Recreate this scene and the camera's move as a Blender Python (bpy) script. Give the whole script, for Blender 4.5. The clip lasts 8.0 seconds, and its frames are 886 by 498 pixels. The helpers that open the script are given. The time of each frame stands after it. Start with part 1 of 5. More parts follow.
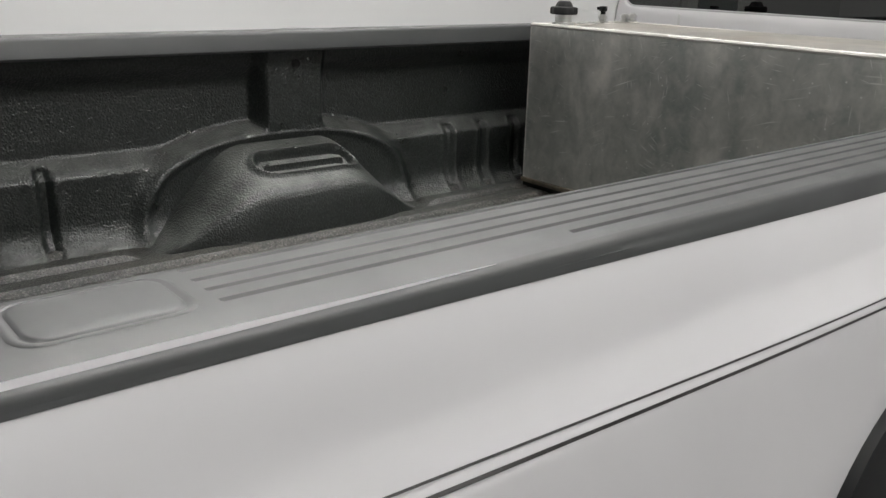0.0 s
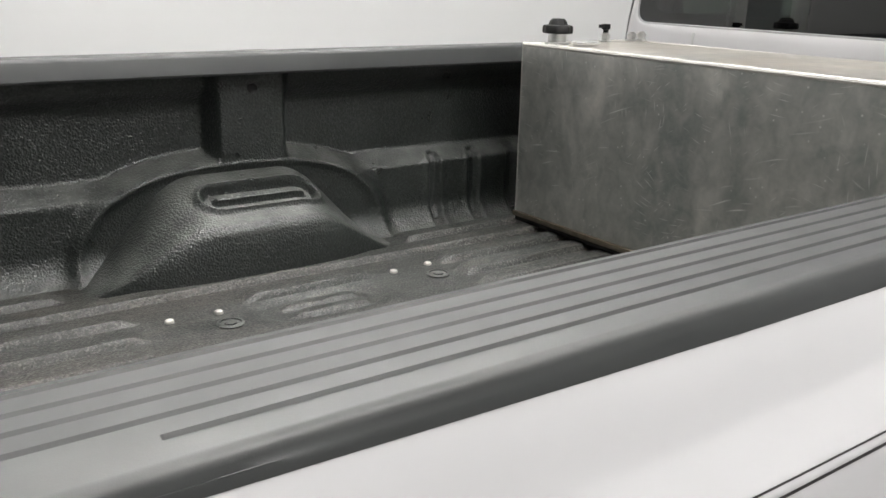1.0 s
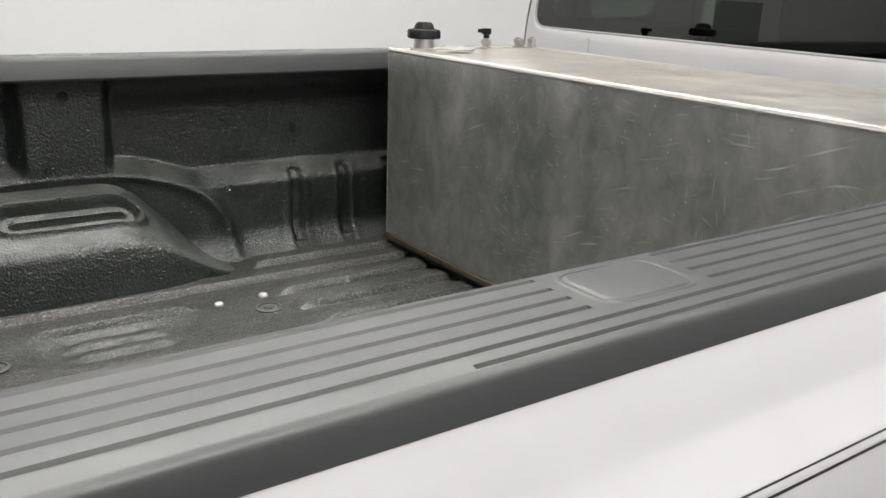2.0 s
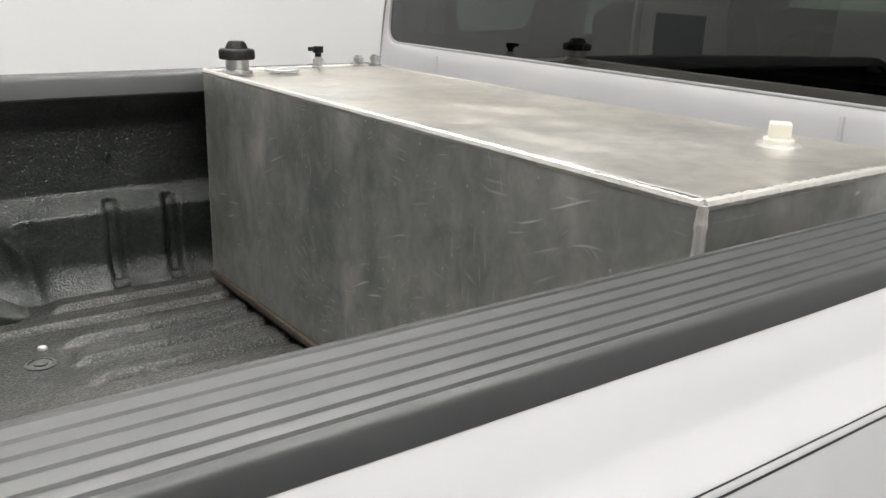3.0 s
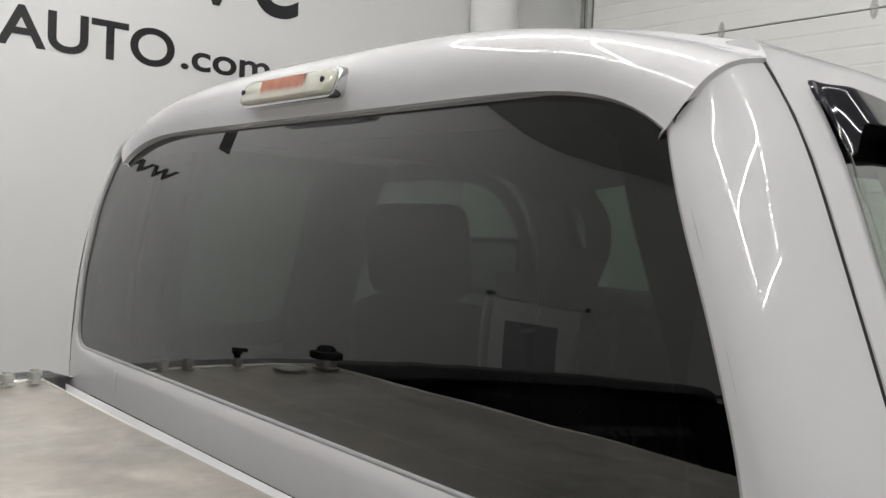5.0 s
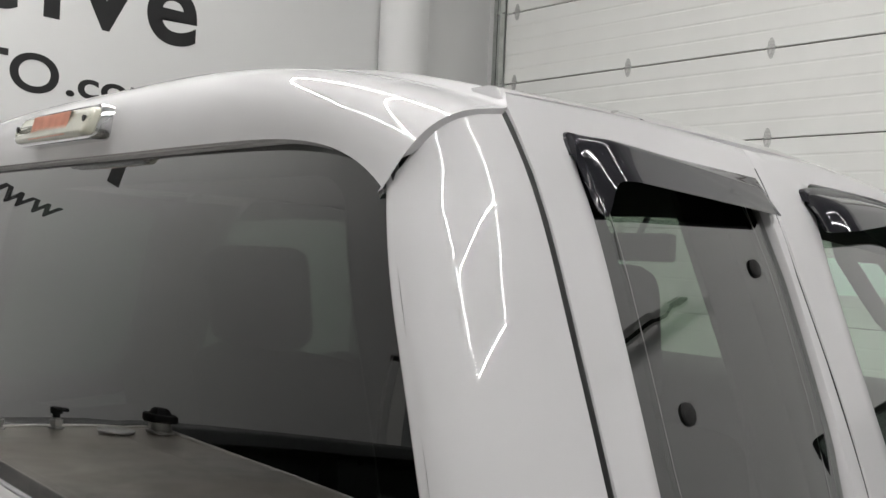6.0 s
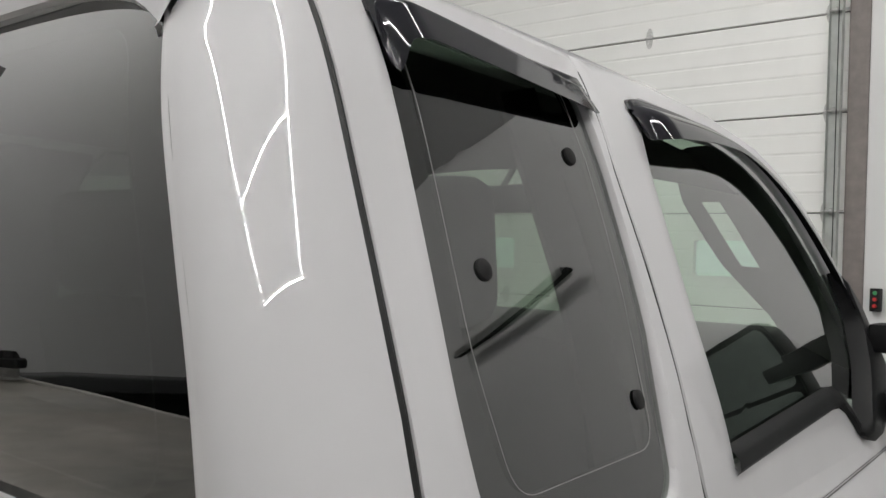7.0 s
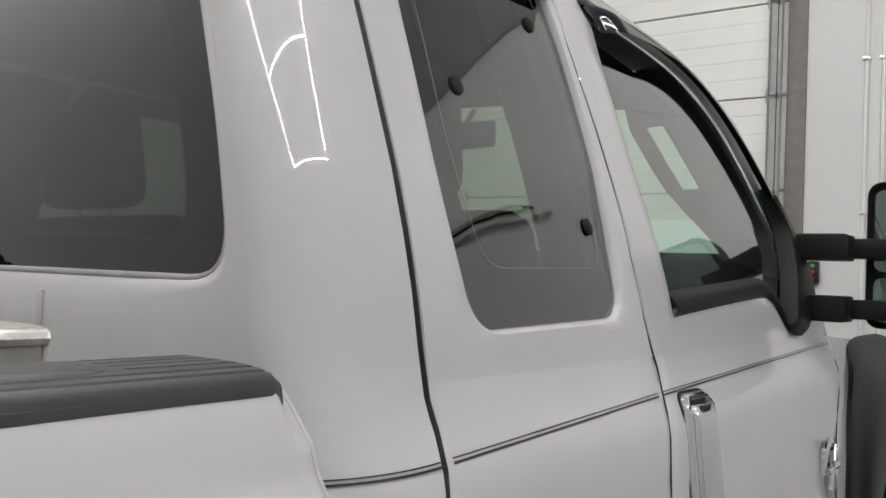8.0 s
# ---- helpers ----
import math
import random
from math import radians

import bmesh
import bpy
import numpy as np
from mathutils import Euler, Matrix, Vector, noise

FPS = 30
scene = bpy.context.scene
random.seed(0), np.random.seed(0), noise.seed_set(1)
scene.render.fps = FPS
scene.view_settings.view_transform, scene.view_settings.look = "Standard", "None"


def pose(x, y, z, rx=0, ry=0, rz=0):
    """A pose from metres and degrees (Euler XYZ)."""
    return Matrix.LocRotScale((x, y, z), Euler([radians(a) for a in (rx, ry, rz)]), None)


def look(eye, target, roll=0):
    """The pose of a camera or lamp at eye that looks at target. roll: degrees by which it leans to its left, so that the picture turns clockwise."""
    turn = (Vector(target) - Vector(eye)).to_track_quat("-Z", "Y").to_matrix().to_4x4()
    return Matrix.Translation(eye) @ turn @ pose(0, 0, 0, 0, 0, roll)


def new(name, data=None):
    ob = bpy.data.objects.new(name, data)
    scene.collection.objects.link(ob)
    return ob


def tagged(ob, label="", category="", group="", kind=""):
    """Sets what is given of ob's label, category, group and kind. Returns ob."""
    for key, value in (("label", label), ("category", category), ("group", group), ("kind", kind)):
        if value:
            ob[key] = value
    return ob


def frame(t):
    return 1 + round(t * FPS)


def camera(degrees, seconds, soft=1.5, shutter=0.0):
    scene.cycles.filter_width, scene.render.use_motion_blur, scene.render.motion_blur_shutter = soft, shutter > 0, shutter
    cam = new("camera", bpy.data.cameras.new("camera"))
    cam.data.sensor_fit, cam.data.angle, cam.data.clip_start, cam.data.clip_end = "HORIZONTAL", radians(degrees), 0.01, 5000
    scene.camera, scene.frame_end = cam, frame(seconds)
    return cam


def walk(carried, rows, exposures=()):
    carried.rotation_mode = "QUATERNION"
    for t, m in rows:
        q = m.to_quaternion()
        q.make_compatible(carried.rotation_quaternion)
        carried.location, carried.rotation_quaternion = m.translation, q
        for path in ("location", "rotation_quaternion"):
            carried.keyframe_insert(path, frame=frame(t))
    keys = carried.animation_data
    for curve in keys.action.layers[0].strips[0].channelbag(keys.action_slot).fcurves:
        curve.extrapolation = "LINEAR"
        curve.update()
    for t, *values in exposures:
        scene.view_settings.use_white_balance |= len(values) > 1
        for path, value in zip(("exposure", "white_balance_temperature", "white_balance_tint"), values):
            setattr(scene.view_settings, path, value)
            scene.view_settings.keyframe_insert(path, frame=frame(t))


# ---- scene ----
cam = camera(54.2, 8.0)
PATH = [
    (0, (-2.577, -1.273, 1.667), (-1.361, 0.189, 1.048), 1.7),
    (0.5, (-2.42, -1.208, 1.687), (-1.268, 0.312, 1.084), 1.4),
    (1, (-2.233, -1.214, 1.681), (-1.121, 0.337, 1.082), 1.4),
    (1.2, (-2.119, -1.226, 1.703), (-1.026, 0.328, 1.078), 1.6),
    (2.3, (-1.648, -1.228, 1.686), (-0.539, 0.327, 1.091), 2.1),
    (2.5, (-1.555, -1.23, 1.689), (-0.453, 0.328, 1.089), 1.7),
    (3, (-1.321, -1.275, 1.726), (-0.196, 0.268, 1.131), 1.7),
    (3.5, (-1.115, -1.26, 1.756), (0.052, 0.29, 1.272), 2.1),
    (4, (-0.952, -1.205, 1.787), (0.274, 0.339, 1.451), 2.2),
    (4.5, (-0.788, -1.157, 1.815), (0.482, 0.378, 1.645), 2.7),
    (4.7, (-0.737, -1.148, 1.835), (0.554, 0.374, 1.718), 2.5),
    (5.8, (-0.464, -1.191, 1.914), (0.928, 0.246, 1.915), 2.6),
    (6, (-0.433, -1.212, 1.911), (0.988, 0.196, 1.918), 2.6),
    (6.5, (-0.389, -1.256, 1.875), (1.122, 0.054, 1.895), 2.4),
    (7, (-0.353, -1.284, 1.775), (1.211, -0.039, 1.812), 2.3),
    (7.5, (-0.362, -1.325, 1.634), (1.238, -0.126, 1.702), 2.4),
    (8, (-0.464, -1.352, 1.561), (1.161, -0.189, 1.633), 2.5),
]
EXPOSURE = [(0.0, -0.58), (0.5, -0.38), (1.0, -0.22), (3.0, -0.22), (3.5, -0.28), (4.0, -0.6), (4.5, -0.82), (6.0, -0.98), (8.0, -0.9)]
walk(cam, [(t, look(eye, target, roll)) for t, eye, target, roll in PATH], EXPOSURE)

# ---- light ----
world = bpy.data.worlds.new("garage_world")
scene.world = world
world.use_nodes = True
world.node_tree.nodes["Background"].inputs[0].default_value = (0.9, 0.93, 1.0, 1)
world.node_tree.nodes["Background"].inputs[1].default_value = 0.02
LED_STRENGTH = 298.0
CEILING = 4.53


# ---- materials ----
def material(name, colour, rough=0.5, metal=0.0, coat=0.0, emit=0.0, noise_scale=0.0, noise_amount=0.0,
             bump_scale=0.0, bump=0.0, bump_distance=0.002, rough_scale=0.0, rough_amount=0.0, specular=0.5, bump_detail=3.0):
    """A procedural surface with colour variation, roughness variation and relief in object space, in metres."""
    m = bpy.data.materials.new(name)
    m.use_nodes = True
    nt = m.node_tree
    b = nt.nodes["Principled BSDF"]
    b.inputs["Base Color"].default_value = (*colour, 1)
    b.inputs["Roughness"].default_value = rough
    b.inputs["Metallic"].default_value = metal
    b.inputs["Coat Weight"].default_value = coat
    b.inputs["Coat Roughness"].default_value = 0.008 if rough > 0.5 or coat > 0.5 else 0.22
    b.inputs["Specular IOR Level"].default_value = specular
    if emit:
        b.inputs["Emission Color"].default_value = (*colour, 1)
        b.inputs["Emission Strength"].default_value = emit
    co = nt.nodes.new("ShaderNodeTexCoord").outputs["Object"]

    def noise_node(scale, detail=4.0):
        n = nt.nodes.new("ShaderNodeTexNoise")
        n.inputs["Scale"].default_value, n.inputs["Detail"].default_value = scale, detail
        nt.links.new(co, n.inputs["Vector"])
        return n.outputs["Fac"]

    if noise_amount:
        ramp = nt.nodes.new("ShaderNodeMapRange")
        ramp.inputs["From Min"].default_value, ramp.inputs["From Max"].default_value = 0.3, 0.7
        ramp.inputs["To Min"].default_value, ramp.inputs["To Max"].default_value = 1 - noise_amount, 1 + noise_amount
        nt.links.new(noise_node(noise_scale), ramp.inputs["Value"])
        mul = nt.nodes.new("ShaderNodeMix")
        mul.data_type, mul.blend_type = "RGBA", "MULTIPLY"
        mul.inputs["Factor"].default_value = 1
        mul.inputs["A"].default_value = (*colour, 1)
        nt.links.new(ramp.outputs[0], mul.inputs["B"])
        nt.links.new(mul.outputs["Result"], b.inputs["Base Color"])
    if rough_amount:
        ramp = nt.nodes.new("ShaderNodeMapRange")
        ramp.inputs["From Min"].default_value, ramp.inputs["From Max"].default_value = 0.3, 0.7
        ramp.inputs["To Min"].default_value, ramp.inputs["To Max"].default_value = rough - rough_amount, rough + rough_amount
        nt.links.new(noise_node(rough_scale), ramp.inputs["Value"])
        nt.links.new(ramp.outputs[0], b.inputs["Roughness"])
    if bump:
        bn = nt.nodes.new("ShaderNodeBump")
        bn.inputs["Strength"].default_value, bn.inputs["Distance"].default_value = bump, bump_distance
        nt.links.new(noise_node(bump_scale, bump_detail), bn.inputs["Height"])
        nt.links.new(bn.outputs[0], b.inputs["Normal"])
    return m


def glass_material(name, tint, gloss=0.05):
    """Tinted pane: light passes with the tint, and the surface mirrors more towards grazing angles."""
    m = bpy.data.materials.new(name)
    m.use_nodes = True
    nt = m.node_tree
    nt.nodes.remove(nt.nodes["Principled BSDF"])
    tr, gl, mix, lw, pw, ma = (nt.nodes.new(k) for k in ("ShaderNodeBsdfTransparent", "ShaderNodeBsdfGlossy", "ShaderNodeMixShader", "ShaderNodeLayerWeight", "ShaderNodeMath", "ShaderNodeMath"))
    tr.inputs[0].default_value = (*tint, 1)
    gl.inputs[0].default_value, gl.inputs["Roughness"].default_value = (1, 1, 1, 1), 0.0
    pw.operation, ma.operation = "POWER", "MULTIPLY_ADD"
    pw.inputs[1].default_value = 4.0
    ma.inputs[1].default_value, ma.inputs[2].default_value = (1 - gloss if gloss else 0.0), gloss
    lw.inputs["Blend"].default_value = 0.5
    nt.links.new(lw.outputs["Facing"], pw.inputs[0])
    nt.links.new(pw.outputs[0], ma.inputs[0])
    nt.links.new(ma.outputs[0], mix.inputs[0])
    nt.links.new(tr.outputs[0], mix.inputs[1])
    nt.links.new(gl.outputs[0], mix.inputs[2])
    nt.links.new(mix.outputs[0], nt.nodes["Material Output"].inputs["Surface"])
    return m


def aluminium_material(name, rough=0.42):
    """Mill-finish sheet: dull oxide clouds, pale run marks and bright scratches."""
    m = bpy.data.materials.new(name)
    m.use_nodes = True
    nt = m.node_tree
    b = nt.nodes["Principled BSDF"]
    b.inputs["Metallic"].default_value = 0.85
    tex = nt.nodes.new("ShaderNodeTexCoord")

    def noise_node(scale, stretch, detail=4.0, distortion=0.0, turn=(0, 0, 0)):
        mp = nt.nodes.new("ShaderNodeMapping")
        if turn != (0, 0, 0):
            mp.vector_type = "TEXTURE"
            stretch = tuple(1 / v for v in stretch)
        mp.inputs["Scale"].default_value = stretch
        mp.inputs["Rotation"].default_value = turn
        n = nt.nodes.new("ShaderNodeTexNoise")
        n.inputs["Scale"].default_value, n.inputs["Detail"].default_value = scale, detail
        n.inputs["Distortion"].default_value = distortion
        nt.links.new(tex.outputs["Object"], mp.inputs[0])
        nt.links.new(mp.outputs[0], n.inputs["Vector"])
        return n.outputs["Fac"]

    def mapped(value, a, bb, c, d):
        r = nt.nodes.new("ShaderNodeMapRange")
        for k, v in zip(("From Min", "From Max", "To Min", "To Max"), (a, bb, c, d)):
            r.inputs[k].default_value = v
        nt.links.new(value, r.inputs["Value"])
        return r.outputs[0]

    def maths(op, a, bb):
        n = nt.nodes.new("ShaderNodeMath")
        n.operation = op
        nt.links.new(a, n.inputs[0])
        if isinstance(bb, float):
            n.inputs[1].default_value = bb
        else:
            nt.links.new(bb, n.inputs[1])
        return n.outputs[0]

    cloud = maths("ADD", mapped(noise_node(4.0, (1, 1, 0.6), 7.0), 0.3, 0.7, 0.02, 0.42), mapped(noise_node(22.0, (1, 1, 0.8), 6.0, 0.5), 0.3, 0.7, 0.0, 0.34))
    runs = mapped(noise_node(9.0, (1, 1, 0.45), 2.0, 0.4), 0.52, 0.70, 0.0, 0.30)
    grit = mapped(noise_node(90.0, (1, 1, 1), 3.0), 0.3, 0.7, -0.05, 0.05)
    marks = None
    geo = nt.nodes.new("ShaderNodeNewGeometry")
    sep = nt.nodes.new("ShaderNodeSeparateXYZ")
    nt.links.new(geo.outputs["Normal"], sep.inputs[0])
    flat = mapped(sep.outputs["Z"], 0.8, 0.97, 0.0, 1.0)
    upright = maths("SUBTRACT", mapped(flat, 0.0, 1.0, 1.0, 0.0), 0.0)
    spot = nt.nodes.new("ShaderNodeSeparateXYZ")
    nt.links.new(tex.outputs["Object"], spot.inputs[0])
    plane = {}
    for key, axes in (("side", ("Y", "Z")),):
        c = nt.nodes.new("ShaderNodeCombineXYZ")
        nt.links.new(spot.outputs[axes[0]], c.inputs["X"])
        nt.links.new(spot.outputs[axes[1]], c.inputs["Y"])
        plane[key] = c.outputs[0]
    bent = {}
    for key in plane:
        wob = nt.nodes.new("ShaderNodeTexNoise")
        wob.inputs["Scale"].default_value, wob.inputs["Detail"].default_value = 4.0, 1.0
        nt.links.new(plane[key], wob.inputs["Vector"])
        sc = nt.nodes.new("ShaderNodeVectorMath")
        sc.operation = "SCALE"
        sc.inputs["Scale"].default_value = 0.12
        nt.links.new(wob.outputs["Color"], sc.inputs[0])
        ad = nt.nodes.new("ShaderNodeVectorMath")
        nt.links.new(plane[key], ad.inputs[0])
        nt.links.new(sc.outputs[0], ad.inputs[1])
        bent[key] = ad.outputs[0]
    # short straight scratches: where, scale, stretch along and across, angle, width, strength
    for key, sc, along, across, angle, wide, strength in (("side", 6.0, 0.6, 10.0, -14, 0.14, 0.9), ("side", 8.0, 0.7, 9.0, 22, 0.12, 0.7), ("side", 7.0, 0.9, 9.0, 80, 0.12, 0.6), ("side", 9.0, 0.6, 10.0, 4, 0.12, 0.8), ("side", 11.0, 0.9, 7.0, -40, 0.11, 0.7)):
        mp = nt.nodes.new("ShaderNodeMapping")
        mp.vector_type = "TEXTURE"
        mp.inputs["Rotation"].default_value, mp.inputs["Scale"].default_value = (0, 0, radians(angle)), (1 / along, 1 / across, 1)
        nt.links.new(bent[key], mp.inputs[0])
        dash = nt.nodes.new("ShaderNodeTexVoronoi")
        dash.voronoi_dimensions = "2D"
        dash.inputs["Scale"].default_value = sc
        nt.links.new(mp.outputs[0], dash.inputs["Vector"])
        one = mapped(dash.outputs["Distance"], wide * 0.3, wide, strength, 0.0)
        here = mapped(noise_node(sc, (1, 0.8, 1), 2.0, 0.0, (sc, 0.3, 1.0)), 0.52, 0.64, 0.0, 1.0)
        one = maths("MULTIPLY", maths("MULTIPLY", one, here), upright)
        marks = one if marks is None else maths("MAXIMUM", marks, one)
    cell = nt.nodes.new("ShaderNodeTexVoronoi")
    cell.voronoi_dimensions = "2D"
    cell.inputs["Scale"].default_value = 24.0
    nt.links.new(plane["side"], cell.inputs["Vector"])
    specks = maths("MULTIPLY", maths("MULTIPLY", mapped(cell.outputs["Distance"], 0.03, 0.08, 1.0, 0.0), upright), mapped(noise_node(17.0, (1, 1, 1), 2.0), 0.56, 0.60, 0.0, 0.8))
    marks = maths("MULTIPLY", maths("MAXIMUM", marks, specks), 1.0)
    ramp = nt.nodes.new("ShaderNodeMix")
    ramp.data_type = "RGBA"
    ramp.inputs["A"].default_value, ramp.inputs["B"].default_value = (0.30, 0.325, 0.315, 1), (0.86, 0.83, 0.785, 1)
    total = maths("ADD", maths("ADD", cloud, runs), grit)
    nt.links.new(total, ramp.inputs["Factor"])
    dust = maths("MULTIPLY", flat, mapped(noise_node(3.0, (1, 1, 1), 5.0), 0.30, 0.66, 0.15, 0.6))
    dusty = nt.nodes.new("ShaderNodeMix")
    dusty.data_type = "RGBA"
    dusty.inputs["B"].default_value = (0.44, 0.375, 0.31, 1)
    nt.links.new(dust, dusty.inputs["Factor"])
    nt.links.new(ramp.outputs["Result"], dusty.inputs["A"])
    scored = nt.nodes.new("ShaderNodeMix")
    scored.data_type = "RGBA"
    scored.inputs["B"].default_value = (0.88, 0.88, 0.85, 1)
    nt.links.new(marks, scored.inputs["Factor"])
    nt.links.new(dusty.outputs["Result"], scored.inputs["A"])
    nt.links.new(scored.outputs["Result"], b.inputs["Base Color"])
    nt.links.new(maths("MULTIPLY", mapped(dust, 0.0, 1.0, 0.85, 0.5), mapped(marks, 0.0, 1.0, 1.0, 0.3)), b.inputs["Metallic"])
    r1 = mapped(noise_node(6.0, (1, 1, 0.6), 3.0), 0.25, 0.75, rough - 0.03, rough + 0.05)
    nt.links.new(maths("ADD", maths("ADD", r1, maths("MULTIPLY", runs, 0.25)), maths("MULTIPLY", flat, -0.02)), b.inputs["Roughness"])
    bn = nt.nodes.new("ShaderNodeBump")
    bn.inputs["Strength"].default_value, bn.inputs["Distance"].default_value = 0.06, 0.0012
    nt.links.new(maths("ADD", noise_node(5.0, (1, 1, 1), 1.0), marks), bn.inputs["Height"])
    nt.links.new(bn.outputs[0], b.inputs["Normal"])
    return m


def liner_material(name, dust=0.0):
    """Sprayed bed liner: pebbled black coat, glints painted in, scuffed and dusty with dust, else sheen painted on
    upward faces.
    """
    m = bpy.data.materials.new(name)
    m.use_nodes = True
    nt = m.node_tree
    b = nt.nodes["Principled BSDF"]
    co = nt.nodes.new("ShaderNodeTexCoord").outputs["Object"]

    def noise_node(scale, detail, stretch=(1, 1, 1)):
        mp = nt.nodes.new("ShaderNodeMapping")
        mp.inputs["Scale"].default_value = stretch
        n = nt.nodes.new("ShaderNodeTexNoise")
        n.inputs["Scale"].default_value, n.inputs["Detail"].default_value = scale, detail
        nt.links.new(co, mp.inputs[0])
        nt.links.new(mp.outputs[0], n.inputs["Vector"])
        return n.outputs["Fac"]

    def mapped(value, a, bb, c, d):
        r = nt.nodes.new("ShaderNodeMapRange")
        for k, v in zip(("From Min", "From Max", "To Min", "To Max"), (a, bb, c, d)):
            r.inputs[k].default_value = v
        nt.links.new(value, r.inputs["Value"])
        return r.outputs[0]

    def mixed(fac, a, bb):
        n = nt.nodes.new("ShaderNodeMix")
        n.data_type = "RGBA"
        nt.links.new(fac, n.inputs["Factor"])
        for key, v in (("A", a), ("B", bb)):
            if isinstance(v, tuple):
                n.inputs[key].default_value = (*v, 1)
            else:
                nt.links.new(v, n.inputs[key])
        return n.outputs["Result"]

    # Fine pale grains in the colour stand in for glints on the pebbles.
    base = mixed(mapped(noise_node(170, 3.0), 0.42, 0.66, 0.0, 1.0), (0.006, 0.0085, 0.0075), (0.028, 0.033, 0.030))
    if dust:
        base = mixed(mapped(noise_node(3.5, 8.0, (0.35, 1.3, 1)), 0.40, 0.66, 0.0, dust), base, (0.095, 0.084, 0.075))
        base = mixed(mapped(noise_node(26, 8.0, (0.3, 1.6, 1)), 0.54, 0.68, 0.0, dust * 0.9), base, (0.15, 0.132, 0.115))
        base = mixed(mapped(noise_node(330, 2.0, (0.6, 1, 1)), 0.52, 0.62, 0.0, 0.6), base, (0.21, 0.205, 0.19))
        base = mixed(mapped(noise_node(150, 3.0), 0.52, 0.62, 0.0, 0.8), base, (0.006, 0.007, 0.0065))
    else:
        # Upward faces get a paler colour in place of the ledge's reflected light.
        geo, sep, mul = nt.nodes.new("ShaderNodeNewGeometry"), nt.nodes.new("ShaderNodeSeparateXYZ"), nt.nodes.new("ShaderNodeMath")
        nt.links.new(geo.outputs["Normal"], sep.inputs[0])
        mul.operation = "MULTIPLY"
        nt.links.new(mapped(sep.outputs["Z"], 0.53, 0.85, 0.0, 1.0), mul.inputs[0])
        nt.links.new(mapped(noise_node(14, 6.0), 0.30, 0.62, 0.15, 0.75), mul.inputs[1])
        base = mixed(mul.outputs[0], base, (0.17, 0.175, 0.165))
    nt.links.new(base, b.inputs["Base Color"])
    nt.links.new(mapped(noise_node(9, 6.0), 0.3, 0.7, *((0.36, 0.58) if dust else (0.27, 0.42))), b.inputs["Roughness"])
    b.inputs["Specular IOR Level"].default_value = 0.75
    pebble = nt.nodes.new("ShaderNodeTexVoronoi")
    pebble.feature = "SMOOTH_F1"
    pebble.inputs["Scale"].default_value = 210
    nt.links.new(co, pebble.inputs["Vector"])
    bn1, bn2 = nt.nodes.new("ShaderNodeBump"), nt.nodes.new("ShaderNodeBump")
    bn1.inputs["Strength"].default_value, bn1.inputs["Distance"].default_value = 1.0, 0.0022
    bn1.invert = True
    nt.links.new(pebble.outputs["Distance"], bn1.inputs["Height"])
    bn2.inputs["Strength"].default_value, bn2.inputs["Distance"].default_value = 0.7, 0.0018
    nt.links.new(noise_node(110, 4.0), bn2.inputs["Height"])
    nt.links.new(bn1.outputs[0], bn2.inputs["Normal"])
    nt.links.new(bn2.outputs[0], b.inputs["Normal"])
    return m


M_PAINT = material("white_car_paint", (0.615, 0.608, 0.622), 0.6, coat=1.0, specular=0.2, bump_scale=900, bump=0.02, bump_distance=0.0004, noise_scale=5, noise_amount=0.03)
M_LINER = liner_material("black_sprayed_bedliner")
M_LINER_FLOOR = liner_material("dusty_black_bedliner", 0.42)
M_CAP = material("grey_moulded_plastic", (0.036, 0.038, 0.039), 0.44, specular=0.85, noise_scale=5, noise_amount=0.08, bump_scale=1400, bump=0.12, bump_distance=0.0005, rough_scale=14, rough_amount=0.06)
M_ALU = aluminium_material("mill_finish_aluminium", 0.38)
M_WELD = material("bright_aluminium_weld", (0.70, 0.68, 0.645), 0.48, 0.7, bump_scale=150, bump=0.4, bump_distance=0.003)
M_BLACK = material("black_rubber", (0.007, 0.007, 0.007), 0.55, specular=0.3, noise_scale=20, noise_amount=0.2)
M_TRIM = material("textured_black_plastic", (0.008, 0.0083, 0.0088), 0.48, specular=0.2, bump_scale=700, bump=0.25, bump_distance=0.0008, noise_scale=9, noise_amount=0.1)
M_VISOR = material("smoked_glossy_acrylic", (0.012, 0.012, 0.016), 0.05)
M_CHROME = material("polished_chrome", (0.75, 0.75, 0.76), 0.06, 1.0)
M_ZINC = material("galvanised_steel", (0.62, 0.62, 0.61), 0.32, 1.0, noise_scale=40, noise_amount=0.2)
M_HINGE = material("dull_zinc_hinge", (0.52, 0.52, 0.51), 0.5, 0.4, noise_scale=60, noise_amount=0.2)
M_TRACK = material("dull_galvanised_track", (0.50, 0.52, 0.50), 0.6, 0.2, noise_scale=14, noise_amount=0.12)
M_BRASS = material("dull_bronze_strip", (0.085, 0.07, 0.05), 0.5, 0.2, noise_scale=30, noise_amount=0.35)
M_NYLON = material("cream_nylon", (0.76, 0.72, 0.62), 0.42, noise_scale=30, noise_amount=0.06)
M_GLASS_INNER = glass_material("inner_glass_face", (0.97, 0.985, 0.97), 0.0)
M_GLASS_DARK = glass_material("privacy_tinted_glass", (0.30, 0.36, 0.31), 0.16)
M_GLASS_REAR = glass_material("privacy_tinted_rear_glass", (0.07, 0.092, 0.077), 0.084)
M_GLASS_SCREEN = glass_material("clear_windscreen_glass", (0.90, 0.96, 0.91), 0.025)
M_GLASS_FAR = glass_material("tinted_side_glass", (0.40, 0.47, 0.42), 0.05)
